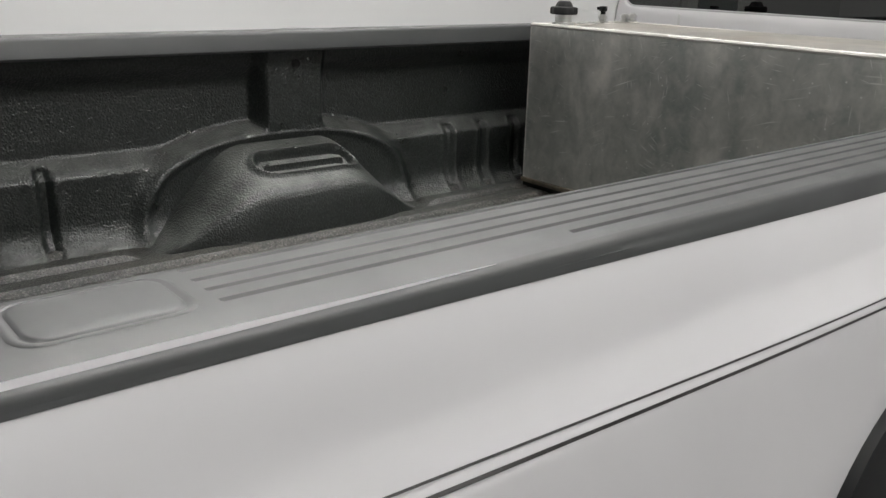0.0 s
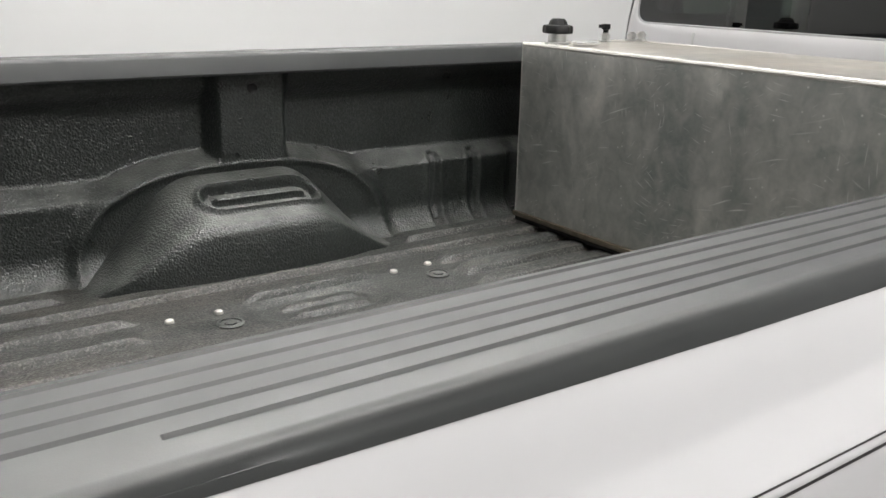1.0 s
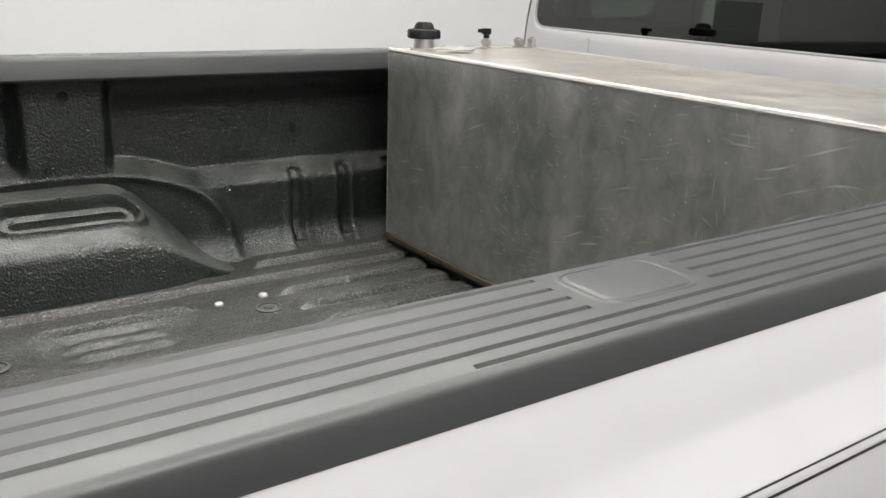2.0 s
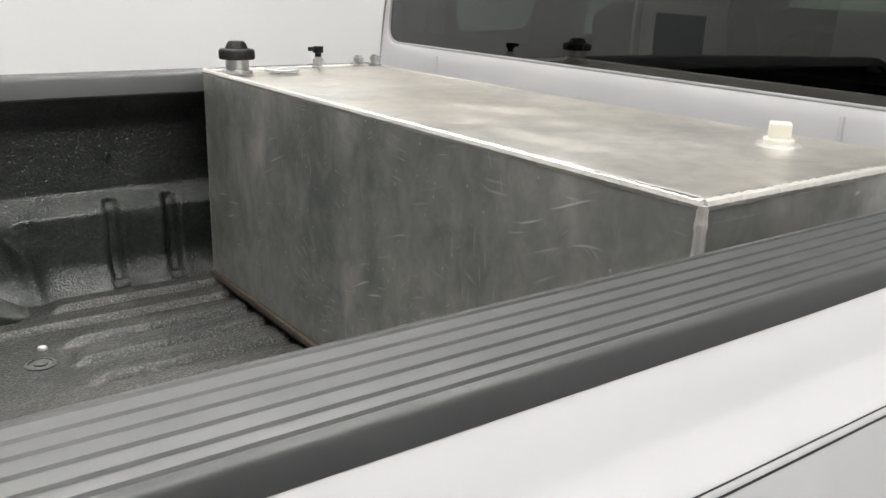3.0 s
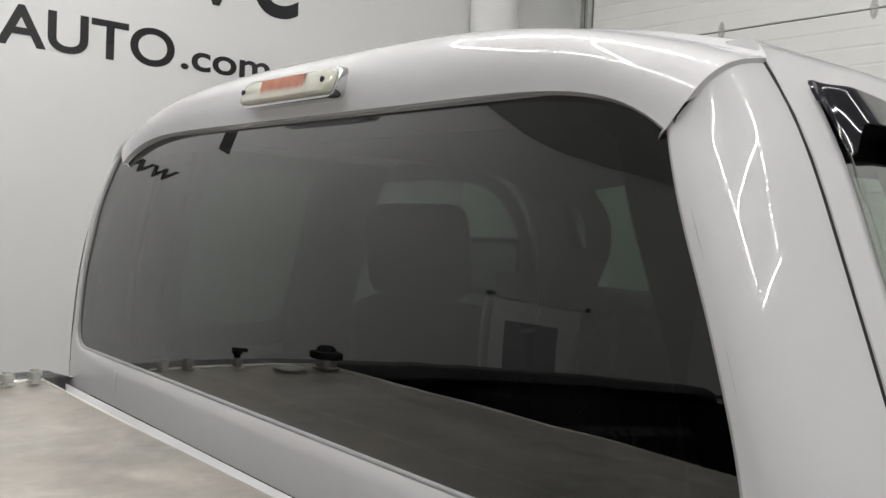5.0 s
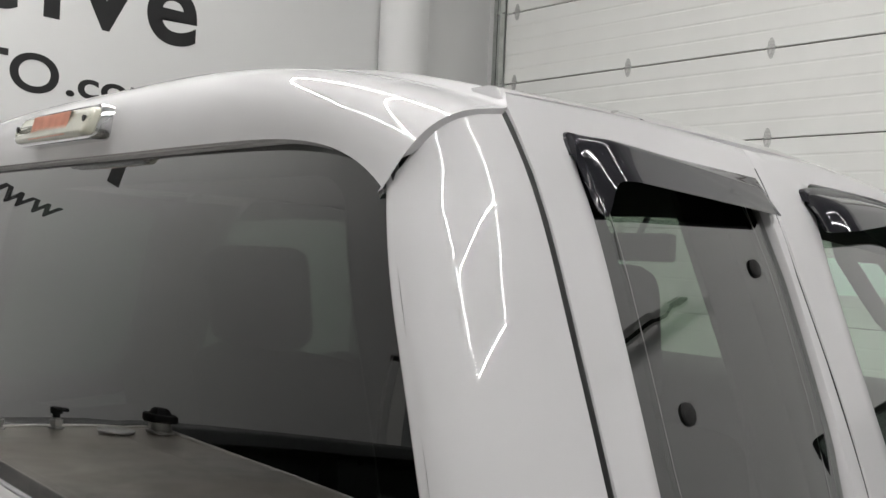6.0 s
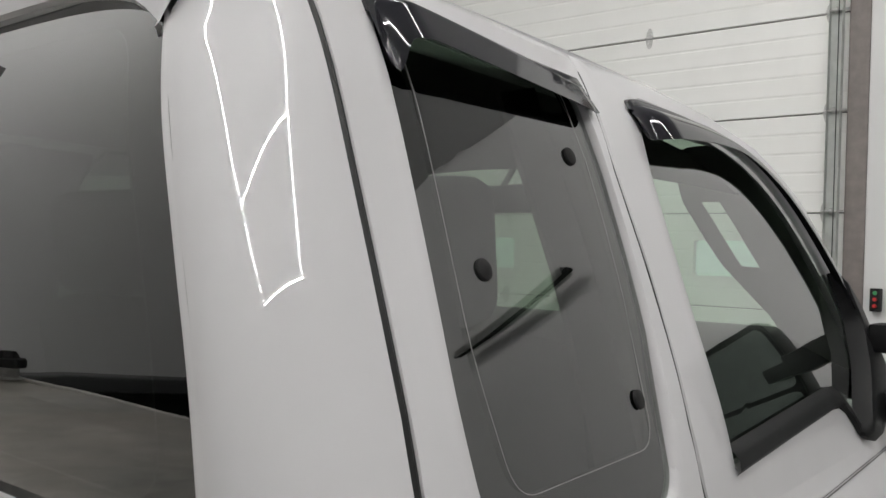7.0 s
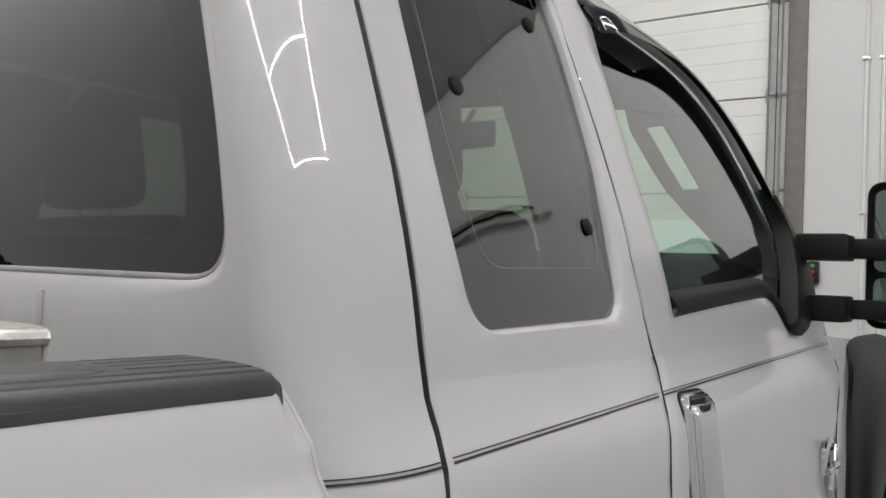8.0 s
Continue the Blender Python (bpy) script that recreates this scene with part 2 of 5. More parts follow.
M_GLASS_LIGHT = glass_material("green_clear_glass", (0.72, 0.82, 0.75), 0.20)
M_SEAT = material("grey_seat_cloth", (0.075, 0.075, 0.073), 0.85, noise_scale=60, noise_amount=0.1, bump_scale=500, bump=0.08)
M_DASH = material("dark_interior_plastic", (0.045, 0.045, 0.046), 0.6, noise_scale=40, noise_amount=0.15)
M_LINING = material("grey_headliner", (0.07, 0.07, 0.067), 0.9, noise_scale=80, noise_amount=0.1)
M_LENS_RED = material("red_lamp_lens", (0.66, 0.33, 0.25), 0.22, coat=1.0, noise_scale=60, noise_amount=0.1)
M_LENS_CLEAR = material("clear_lamp_lens", (0.60, 0.60, 0.50), 0.12, coat=1.0, noise_scale=30, noise_amount=0.08)
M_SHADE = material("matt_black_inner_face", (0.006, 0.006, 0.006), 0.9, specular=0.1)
M_FRIT = material("dim_printed_line", (0.30, 0.31, 0.30), 0.6)
M_STRIPE = material("dark_pinstripe", (0.022, 0.02, 0.02), 0.35)
M_WALL = material("white_wall_paint", (0.72, 0.72, 0.72), 0.6, noise_scale=1.2, noise_amount=0.02, bump_scale=120, bump=0.08, bump_distance=0.001)
M_WALL_GREY = material("grey_wall_paint", (0.70, 0.70, 0.70), 0.6, noise_scale=1.2, noise_amount=0.03, bump_scale=120, bump=0.08, bump_distance=0.001)
M_CEILING = material("grey_white_ceiling_paint", (0.68, 0.68, 0.68), 0.8, noise_scale=1.0, noise_amount=0.02)
M_FLOOR = material("grey_sealed_concrete", (0.20, 0.20, 0.195), 0.35, noise_scale=2.5, noise_amount=0.2, bump_scale=40, bump=0.1, rough_scale=3, rough_amount=0.1)
M_SEAL = material("rubber_moulding_in_shade_grey", (0.34, 0.34, 0.345), 0.6, specular=0.3, noise_scale=30, noise_amount=0.08)
M_PANEL = material("white_steel_door_panel", (0.85, 0.85, 0.83), 0.45, noise_scale=4, noise_amount=0.02, bump_scale=300, bump=0.12, bump_distance=0.0008)
M_JAMB = material("grey_brown_jamb", (0.20, 0.175, 0.165), 0.6, noise_scale=20, noise_amount=0.12)
M_INK = material("black_vinyl_lettering", (0.012, 0.012, 0.013), 0.4, noise_scale=10, noise_amount=0.1)
M_LED = material("white_led_tube", (1.0, 0.985, 0.955), 0.4, emit=LED_STRENGTH)
M_OUTSIDE = material("pale_daylight", (0.95, 0.93, 1.0), 0.9, emit=0.95)
M_TYRE = material("black_tyre_rubber", (0.02, 0.02, 0.02), 0.8, noise_scale=25, noise_amount=0.2, bump_scale=90, bump=0.3)
M_SEAM = material("grey_sealer", (0.52, 0.52, 0.52), 0.6)
M_DOORGLASS = material("dark_door_glass", (0.36, 0.38, 0.38), 0.15)
M_LABEL = material("pale_printed_plate", (0.45, 0.45, 0.43), 0.5, 0.4)


# ---- mesh helpers ----
def world_of(ob):
    """The pose of an object in the world, through its parents."""
    m = ob.matrix_parent_inverse @ ob.matrix_basis
    return world_of(ob.parent) @ m if ob.parent else ob.matrix_basis.copy()


CAB_SHIFT = [0.0]


def part(name, bm, mat, parent=None, label="", smooth=40):
    """One bmesh as ONE mesh object under a thing or a part."""
    me = bpy.data.meshes.new(name)
    if CAB_SHIFT[0]:
        bmesh.ops.translate(bm, verts=bm.verts, vec=(CAB_SHIFT[0], 0, 0))
    bmesh.ops.remove_doubles(bm, verts=bm.verts, dist=1e-6)
    bmesh.ops.recalc_face_normals(bm, faces=bm.faces)
    if smooth:
        for f in bm.faces:
            f.smooth = True
        lim = radians(smooth)
        for e in bm.edges:
            if len(e.link_faces) == 2 and e.calc_face_angle(0) > lim:
                e.smooth = False
    bm.to_mesh(me)
    bm.free()
    me.materials.append(mat)
    ob = new(name, me)
    if parent:
        ob.parent = parent
        ob.matrix_parent_inverse = world_of(parent).inverted()
    if label:
        ob["label"] = label
    return ob


def thing(name, at, label, category, group="", kind=""):
    ob = new(name)
    ob.empty_display_size = 0.1
    ob.location = at
    return tagged(ob, label, category, group, kind)


def structure(name, bm, mat, label, category, smooth=40):
    return tagged(part(name, bm, mat, smooth=smooth), label, category, kind="structure")


def add_box(bm, x0, x1, y0, y1, z0, z1, bevel=0.0, m=None, segments=2):
    made = bmesh.ops.create_cube(bm, size=1.0)["verts"]
    for v in made:
        v.co = Vector(((x0 + x1) / 2 + v.co.x * (x1 - x0), (y0 + y1) / 2 + v.co.y * (y1 - y0), (z0 + z1) / 2 + v.co.z * (z1 - z0)))
        if m:
            v.co = m @ v.co
    if bevel:
        edges = list({e for v in made for e in v.link_edges})
        bmesh.ops.bevel(bm, geom=edges, offset=bevel, segments=segments, affect="EDGES", profile=0.6)
    return bm


def boxed(x0, x1, y0, y1, z0, z1, bevel=0.0, m=None):
    return add_box(bmesh.new(), x0, x1, y0, y1, z0, z1, bevel, m)


def add_grid(bm, rows, closed=False):
    """Quads between rows of points; closed: each row is a ring."""
    vs = [[bm.verts.new(p) for p in row] for row in rows]
    for a, b in zip(vs, vs[1:]):
        n = len(a)
        for i in range(n if closed else n - 1):
            quad = (a[i], a[(i + 1) % n], b[(i + 1) % n], b[i])
            if len({tuple(round(c, 6) for c in v.co) for v in quad}) >= 3:
                bm.faces.new(quad)
    return vs


def add_turned(bm, profile, at, axis="z", seg=24, m=None):
    """A body of revolution: profile of (radius, height), closed at both ends."""
    rows = []
    for r, h in profile:
        ring = []
        for i in range(seg):
            a = 2 * math.pi * i / seg
            p = Vector((r * math.cos(a), r * math.sin(a), h))
            if axis == "x":
                p = Vector((p.z, p.x, p.y))
            elif axis == "y":
                p = Vector((p.y, p.z, p.x))
            if m:
                p = m @ p
            ring.append(p + Vector(at))
        rows.append(ring)
    vs = add_grid(bm, rows, True)
    for ring in (vs[0], vs[-1]):
        if (ring[0].co - ring[1].co).length > 1e-5:
            bm.faces.new(ring)
    return bm


def add_tube(bm, pts, r, seg=8, radii=None):
    """A round bar along a line of points."""
    pts = [Vector(p) for p in pts]
    rows, side = [], None
    for i, p in enumerate(pts):
        d = (pts[min(i + 1, len(pts) - 1)] - pts[max(i - 1, 0)]).normalized()
        if side is None:
            side = d.orthogonal().normalized()
        side = (side - d * side.dot(d)).normalized()
        up = d.cross(side)
        rr = radii[i] if radii else r
        rows.append([p + rr * (math.cos(a) * side + math.sin(a) * up) for a in (2 * math.pi * k / seg for k in range(seg))])
    vs = add_grid(bm, rows, True)
    bm.faces.new(vs[0])
    bm.faces.new(vs[-1])
    return bm


def add_slab(bm, outline, depth):
    """A flat polygon (points in space) given thickness along the vector depth."""
    a = [bm.verts.new(p) for p in outline]
    b = [bm.verts.new(Vector(p) + Vector(depth)) for p in outline]
    bm.faces.new(a)
    bm.faces.new(b[::-1])
    n = len(a)
    for i in range(n):
        bm.faces.new((a[i], a[(i + 1) % n], b[(i + 1) % n], b[i]))
    return bm


def lerp(a, b, t):
    return a + (b - a) * t


def interp(x, xs, ys):
    return float(np.interp(x, xs, ys))


def smoothstep(a, b, x):
    t = min(1.0, max(0.0, (x - a) / (b - a)))
    return t * t * (3 - 2 * t)


def rounded(poly, r, n=6):
    """A closed 2D polygon with its corners rounded; r: one radius or one for each corner."""
    out, k = [], len(poly)
    for i in range(k):
        p, a, b = Vector(poly[i]), Vector(poly[i - 1]), Vector(poly[(i + 1) % k])
        rr = r[i] if isinstance(r, (list, tuple)) else r
        da, db = (a - p), (b - p)
        c = min(rr, 0.45 * da.length, 0.45 * db.length)
        p0, p1 = p + da.normalized() * c, p + db.normalized() * c
        for j in range(n + 1):
            t = j / n
            out.append(tuple((1 - t) ** 2 * p0 + 2 * t * (1 - t) * p + t * t * p1))
    return out


def spoke(poly, centre, ang):
    """Where a ray from the centre leaves a closed 2D polygon."""
    c, d = Vector(centre), Vector((math.cos(ang), math.sin(ang)))
    best = 0.0
    for i in range(len(poly)):
        a, b = Vector(poly[i]) - c, Vector(poly[(i + 1) % len(poly)]) - c
        e = b - a
        den = d.x * e.y - d.y * e.x
        if abs(den) < 1e-12:
            continue
        t = (a.x * e.y - a.y * e.x) / den
        u = (a.x * d.y - a.y * d.x) / den
        if -1e-6 <= u <= 1 + 1e-6 and t > best:
            best = t
    return c + d * best


def angles_of(polys, centre, n=120):
    out = {round(2 * math.pi * i / n - math.pi, 4) for i in range(n)}
    for poly in polys:
        for p in poly:
            out.add(round(math.atan2(p[1] - centre[1], p[0] - centre[0]), 4))
    out = sorted(out)
    return [a for i, a in enumerate(out) if i == 0 or a - out[i - 1] > 0.002]


# ---- garage ----
ROOM_X0, ROOM_X1, ROOM_Y0, ROOM_Y1 = -6.2, 4.40, -8.0, 3.19
DOOR_Y0, DOOR_Y1, DOOR_TOP = -0.02, 3.02, 3.95

structure("floor", boxed(ROOM_X0 - 0.2, ROOM_X1 + 0.2, ROOM_Y0 - 0.2, ROOM_Y1 + 0.2, -0.2, 0), M_FLOOR, "grey sealed concrete garage floor", "floor")
structure("ceiling", boxed(ROOM_X0 - 0.2, ROOM_X1 + 0.2, ROOM_Y0 - 0.2, ROOM_Y1 + 0.2, CEILING, CEILING + 0.2), M_CEILING, "plain grey-white garage ceiling", "ceiling")
structure("wall_left", boxed(ROOM_X0 - 0.2, ROOM_X1, ROOM_Y1, ROOM_Y1 + 0.2, 0, CEILING), M_WALL, "smooth white wall with black vinyl lettering", "wall")
structure("wall_right", boxed(ROOM_X0 - 0.2, ROOM_X1, ROOM_Y0 - 0.2, ROOM_Y0, 0, CEILING), M_WALL, "smooth white painted garage side wall", "wall")
structure("wall_back", boxed(ROOM_X0 - 0.2, ROOM_X0, ROOM_Y0, ROOM_Y1, 0, CEILING), M_WALL_GREY, "smooth grey painted garage back wall with lettering", "wall")
bm = bmesh.new()
add_box(bm, ROOM_X1, ROOM_X1 + 0.2, ROOM_Y0, DOOR_Y0 - 0.12, 0, CEILING)
add_box(bm, ROOM_X1, ROOM_X1 + 0.2, DOOR_Y1 + 0.02, ROOM_Y1, 0, CEILING)
add_box(bm, ROOM_X1, ROOM_X1 + 0.2, DOOR_Y0 - 0.12, DOOR_Y1 + 0.02, DOOR_TOP, CEILING)
structure("wall_front", bm, M_WALL, "white wall round the overhead garage door", "wall")
structure("door_jamb", boxed(ROOM_X1 - 0.015, ROOM_X1 + 0.05, DOOR_Y0 - 0.205, DOOR_Y0 - 0.105, 0, DOOR_TOP, 0.004), M_JAMB, "grey-brown jamb beside the overhead door", "trim")

# the sectional door: panels of 0.522 m with embossed ribs, hinges on the joints
door = thing("garage_door", (ROOM_X1, (DOOR_Y0 + DOOR_Y1) / 2, 0), "closed white sectional overhead door with steel hinges", "garage door", kind="structure")
PITCH, JOINT = 0.522, 3.17
DOOR_PANES, PANE_Z0, PANE_Z1 = ((0.10, 0.68), (1.88, 2.46)), 1.765, 1.985


def door_strip(bm, y0, y1, prof):
    """A stretch of ribbed panel skin with its core behind it."""
    add_grid(bm, [[(ROOM_X1 + 0.012 + dx, y, z) for dx, z in prof] for y in (y0, y1)])
    add_box(bm, ROOM_X1 + 0.013, ROOM_X1 + 0.05, y0, y1, prof[0][1] + 0.002, prof[-1][1] - 0.002)


z0 = JOINT - 6 * PITCH
while z0 < DOOR_TOP:
    zs = max(z0, 0.01)
    bm = bmesh.new()
    prof = [(0.0, zs + 0.0025), (-0.012, zs + 0.006)]
    for r in range(1, 5):
        zr = zs + (PITCH * r / 5)
        prof += [(-0.012, zr - 0.009), (-0.0095, zr - 0.003), (-0.0095, zr + 0.003), (-0.012, zr + 0.009)]
    prof += [(-0.012, z0 + PITCH - 0.006), (0.0, z0 + PITCH - 0.0025)]
    if z0 < PANE_Z0 < z0 + PITCH:
        edges = [DOOR_Y0 - 0.1] + [v for pair in DOOR_PANES for v in pair] + [DOOR_Y1]
        low = [p for p in prof if p[1] < PANE_Z0 - 0.002] + [(-0.012, PANE_Z0)]
        high = [(-0.012, PANE_Z1)] + [p for p in prof if p[1] > PANE_Z1 + 0.002]
        for n_, (ya, yb) in enumerate(zip(edges, edges[1:])):
            for run in ((low, high) if n_ % 2 else (prof,)):
                door_strip(bm, ya, yb, run)
    else:
        door_strip(bm, DOOR_Y0 - 0.1, DOOR_Y1, prof)
    part("panel", bm, M_PANEL, door, smooth=0)
    part("joint_seal", boxed(ROOM_X1 + 0.02, ROOM_X1 + 0.045, DOOR_Y0 - 0.1, DOOR_Y1, zs - 0.0045, zs + 0.0045), M_TRIM, door)
    z0 += PITCH
for ya, yb in DOOR_PANES:
    bm = bmesh.new()
    out = rounded([(ya - 0.02, PANE_Z0 - 0.02), (yb + 0.02, PANE_Z0 - 0.02), (yb + 0.02, PANE_Z1 + 0.02), (ya - 0.02, PANE_Z1 + 0.02)], 0.03, 4)
    inn = rounded([(ya + 0.01, PANE_Z0 + 0.01), (yb - 0.01, PANE_Z0 + 0.01), (yb - 0.01, PANE_Z1 - 0.01), (ya + 0.01, PANE_Z1 - 0.01)], 0.02, 4)
    add_grid(bm, [[(ROOM_X1 + dx, y, z) for y, z in ring] for dx, ring in ((0.0, out), (-0.008, out), (-0.012, inn), (0.03, inn))], True)
    part("window_frame", bm, M_PANEL, door, "white window frame in the door")
    part("pane", boxed(ROOM_X1 + 0.02, ROOM_X1 + 0.026, ya, yb, PANE_Z0, PANE_Z1), M_GLASS_SCREEN, door, "clear window pane")
structure("backdrop", boxed(ROOM_X1 + 0.75, ROOM_X1 + 0.78, -0.6, 3.2, 1.0, 2.6), M_OUTSIDE, "pale daylight outside the door windows", "backdrop")


def hinge_mesh():
    bm = bmesh.new()
    for s in (-1, 1):
        add_slab(bm, [(0, -0.030, 0.006 * s), (0, 0.030, 0.006 * s), (0, 0.022, 0.045 * s), (0, 0.008, 0.075 * s), (0, -0.008, 0.075 * s), (0, -0.022, 0.045 * s)], (-0.004, 0, 0))
        for y in (-0.014, 0.014):
            add_turned(bm, [(0.006, 0), (0.006, 0.006), (0.0, 0.007)], (-0.004, y, 0.034 * s), "x", 8, Matrix.Rotation(math.pi, 4, "Z"))
    add_turned(bm, [(0.008, -0.034), (0.008, 0.034)], (-0.008, 0, 0), "y", 10)
    return bm


first = None
for z in (JOINT, JOINT - PITCH, JOINT - 2 * PITCH, JOINT + PITCH, JOINT - 3 * PITCH):
    for y in (-0.03, 0.99, 1.95, 2.92):
        if first is None:
            first = part("hinge", hinge_mesh(), M_HINGE, door, "galvanised steel hinge")
            first.matrix_parent_inverse = Matrix()
        else:
            h = first.copy()
            scene.collection.objects.link(h)
            first_ob = h
        ob = first if (z == JOINT and y == -0.03) else first_ob
        ob.matrix_parent_inverse = door.matrix_basis.inverted()
        ob.matrix_basis = pose(ROOM_X1 - 0.001, y, z) @ Matrix.Scale(0.8, 4)

# tracks of the door, the vertical pipe in the corner, conduits and the control box
for y0, name in ((DOOR_Y0 - 0.05, "door_track"), (DOOR_Y1 + 0.03, "door_track")):
    tr = thing(name, (ROOM_X1 - 0.05, y0, 0), "galvanised steel track beside the overhead door", "door track", "door tracks")
    bm = bmesh.new()
    s = -1 if y0 < 1 else 1
    prof = [(-0.075, 0.03), (-0.06, 0.034), (-0.025, 0.034), (-0.02, 0.0), (-0.025, -0.034), (-0.075, -0.034), (-0.075, -0.031), (-0.028, -0.031), (-0.023, 0.0), (-0.028, 0.031), (-0.075, 0.031)]
    add_grid(bm, [[(ROOM_X1 + a, y0 + b, z) for a, b in prof] for z in (0.0, DOOR_TOP + 0.1)], True)
    part("rail", bm, M_TRACK, tr)
    for z in (2.13, 2.65, 3.17, 3.69, 1.6):
        bm = bmesh.new()
        add_tube(bm, [(ROOM_X1 - 0.05, y0 - 0.06, z), (ROOM_X1 - 0.05, y0 + 0.05, z)], 0.006)
        add_turned(bm, [(0.016, -0.008), (0.018, 0), (0.016, 0.008)], (ROOM_X1 - 0.05, y0, z), "y", 12)
        part("roller", bm, M_ZINC, tr)
    bm = bmesh.new()
    add_tube(bm, [(ROOM_X1 - 0.09, y0 - 0.02, 0.3), (ROOM_X1 - 0.088, y0 - 0.022, 2.0), (ROOM_X1 - 0.09, y0 - 0.02, DOOR_TOP)], 0.0025, 6)
    part("cable", bm, M_BLACK, tr, "thin black lifting cable")

pipe = thing("vertical_pipe", (3.38, 3.02, 0), "thick white painted vertical pipe against the wall", "pipe")
bm = bmesh.new()
add_turned(bm, [(0.16, 0.0), (0.16, CEILING)], (3.38, 3.02, 0), seg=40)
part("tube", bm, M_WALL, pipe)

for y in (-0.52, -0.60):
    c = thing("conduit", (ROOM_X1 - 0.012, y, 0), "thin grey-white electrical conduit on the wall", "conduit", "wall conduits")
    bm = bmesh.new()
    add_tube(bm, [(ROOM_X1 - 0.012, y, 0.4), (ROOM_X1 - 0.012, y, CEILING)], 0.010, 10)
    part("tube", bm, M_PANEL, c)
    for z in (1.2, 2.0, 2.8, 3.6):
        part("clamp", boxed(ROOM_X1 - 0.028, ROOM_X1 + 0.0, y - 0.018, y + 0.018, z - 0.01, z + 0.01, 0.003), M_ZINC, c)

box = thing("door_control_box", (ROOM_X1, -0.29, 1.69), "small black push-button station with red and green buttons", "control box")
part("housing", boxed(ROOM_X1 - 0.05, ROOM_X1 - 0.001, -0.315, -0.265, 1.63, 1.745, 0.005), M_BLACK, box)
M_RED = material("red_button", (0.55, 0.03, 0.03), 0.4)
M_GREEN = material("green_button", (0.05, 0.35, 0.12), 0.4)
for z, mm in ((1.722, M_GREEN), (1.69, M_RED), (1.657, M_RED)):
    bm = bmesh.new()
    add_turned(bm, [(0.010, 0), (0.010, -0.010), (0.008, -0.012)], (ROOM_X1 - 0.05, -0.29, z), "x", 14)
    part("button", bm, mm, box)

# lettering on the left wall
sign = thing("wall_sign", (0.25, ROOM_Y1, 2.9), "black vinyl dealership lettering on the white wall", "sign")


def letters(text, x0, x1, z, height, lower=False):
    """Black vinyl letters from x0 to x1 on the left wall, baseline at z."""
    cu = bpy.data.curves.new("word", "FONT")
    cu.body, cu.size, cu.extrude, cu.offset = text, 1.0, 0.0, 0.018
    ob = bpy.data.objects.new("word", cu)
    scene.collection.objects.link(ob)
    bpy.context.view_layer.update()
    me = bpy.data.meshes.new_from_object(ob)
    bpy.data.objects.remove(ob)
    xs = [v.co.x for v in me.vertices]
    a, b = min(xs), max(xs)
    for v in me.vertices:
        v.co = Vector((x0 + (v.co.x - a) / (b - a) * (x1 - x0), ROOM_Y1 - 0.002, z + v.co.y * height))
    me.materials.append(M_INK)
    w = new("word", me)
    w.parent = sign
    w.matrix_parent_inverse = sign.matrix_basis.inverted()
    return w


letters("Automo", -1.10, 0.80, 2.985, 0.62)
for glyph, xa, xb in (("t", 0.84, 1.04), ("i", 1.155, 1.245), ("v", 1.30, 1.64), ("e", 1.69, 1.985)):
    letters(glyph, xa, xb, 2.985, 0.62)
letters("www.", -0.98, -0.47, 2.56, 0.22)
letters("AUTO", 0.40, 1.25, 2.60, 0.265)
letters(".com", 1.285, 1.81, 2.61, 0.20)
for i in range(4):
    xa = -0.41 + i * 0.20
    part("bar", boxed(xa, xa + 0.145, ROOM_Y1 - 0.003, ROOM_Y1 - 0.001, 2.60, 2.785), M_INK, sign)

# white service door with a dark pane, on the long wall behind the bed
sd = thing("door_1", (-4.1, ROOM_Y1, 0), "closed white service door with a dark glass pane", "door", kind="structure")
part("leaf", boxed(-4.60, -3.62, ROOM_Y1 - 0.022, ROOM_Y1 - 0.002, 0.01, 2.03, 0.003), M_PANEL, sd)
for xa, xb, za, zb in ((-4.68, -4.61, 0.0, 2.11), (-3.61, -3.54, 0.0, 2.11), (-4.68, -3.54, 2.04, 2.11)):
    part("casing", boxed(xa, xb, ROOM_Y1 - 0.03, ROOM_Y1 - 0.001, za, zb, 0.004), M_WALL, sd)
part("pane", boxed(-4.34, -3.76, ROOM_Y1 - 0.026, ROOM_Y1 - 0.0225, 1.10, 1.74), M_DOORGLASS, sd, "dark glass pane")
bm = bmesh.new()
add_tube(bm, [(-3.70, ROOM_Y1 - 0.022, 1.0), (-3.70, ROOM_Y1 - 0.07, 1.0), (-3.82, ROOM_Y1 - 0.07, 1.0)], 0.010, 8)
part("handle", bm, M_ZINC, sd, "steel lever handle")

# unlit tube heater high on the front wall, in front of the truck's passenger side
heater = thing("tube_heater", (4.2, -3.0, 3.2), "long dark unlit tube heater under a pale metal hood", "heater")
bm = bmesh.new()
add_grid(bm, [[(4.2 + a, y, 3.2 + b) for a, b in ((-0.07, -0.03), (-0.04, 0.03), (0.04, 0.03), (0.07, -0.03), (0.067, -0.03), (0.038, 0.027), (-0.038, 0.027), (-0.067, -0.03))] for y in (-3.5, -2.5)], True)
part("hood", bm, M_ZINC, heater, "pale metal reflector hood")
for dx in (-0.022, 0.022):
    bm = bmesh.new()
    add_tube(bm, [(4.2 + dx, -3.53, 3.19), (4.2 + dx, -2.47, 3.19)], 0.016, 14)
    part("tube", bm, M_BLACK, heater, "dark steel tube")
for y in (-3.3, -2.7):
    part("bracket", boxed(4.17, ROOM_X1, y - 0.015, y + 0.015, 3.229, 3.245, 0.003), M_ZINC, heater)

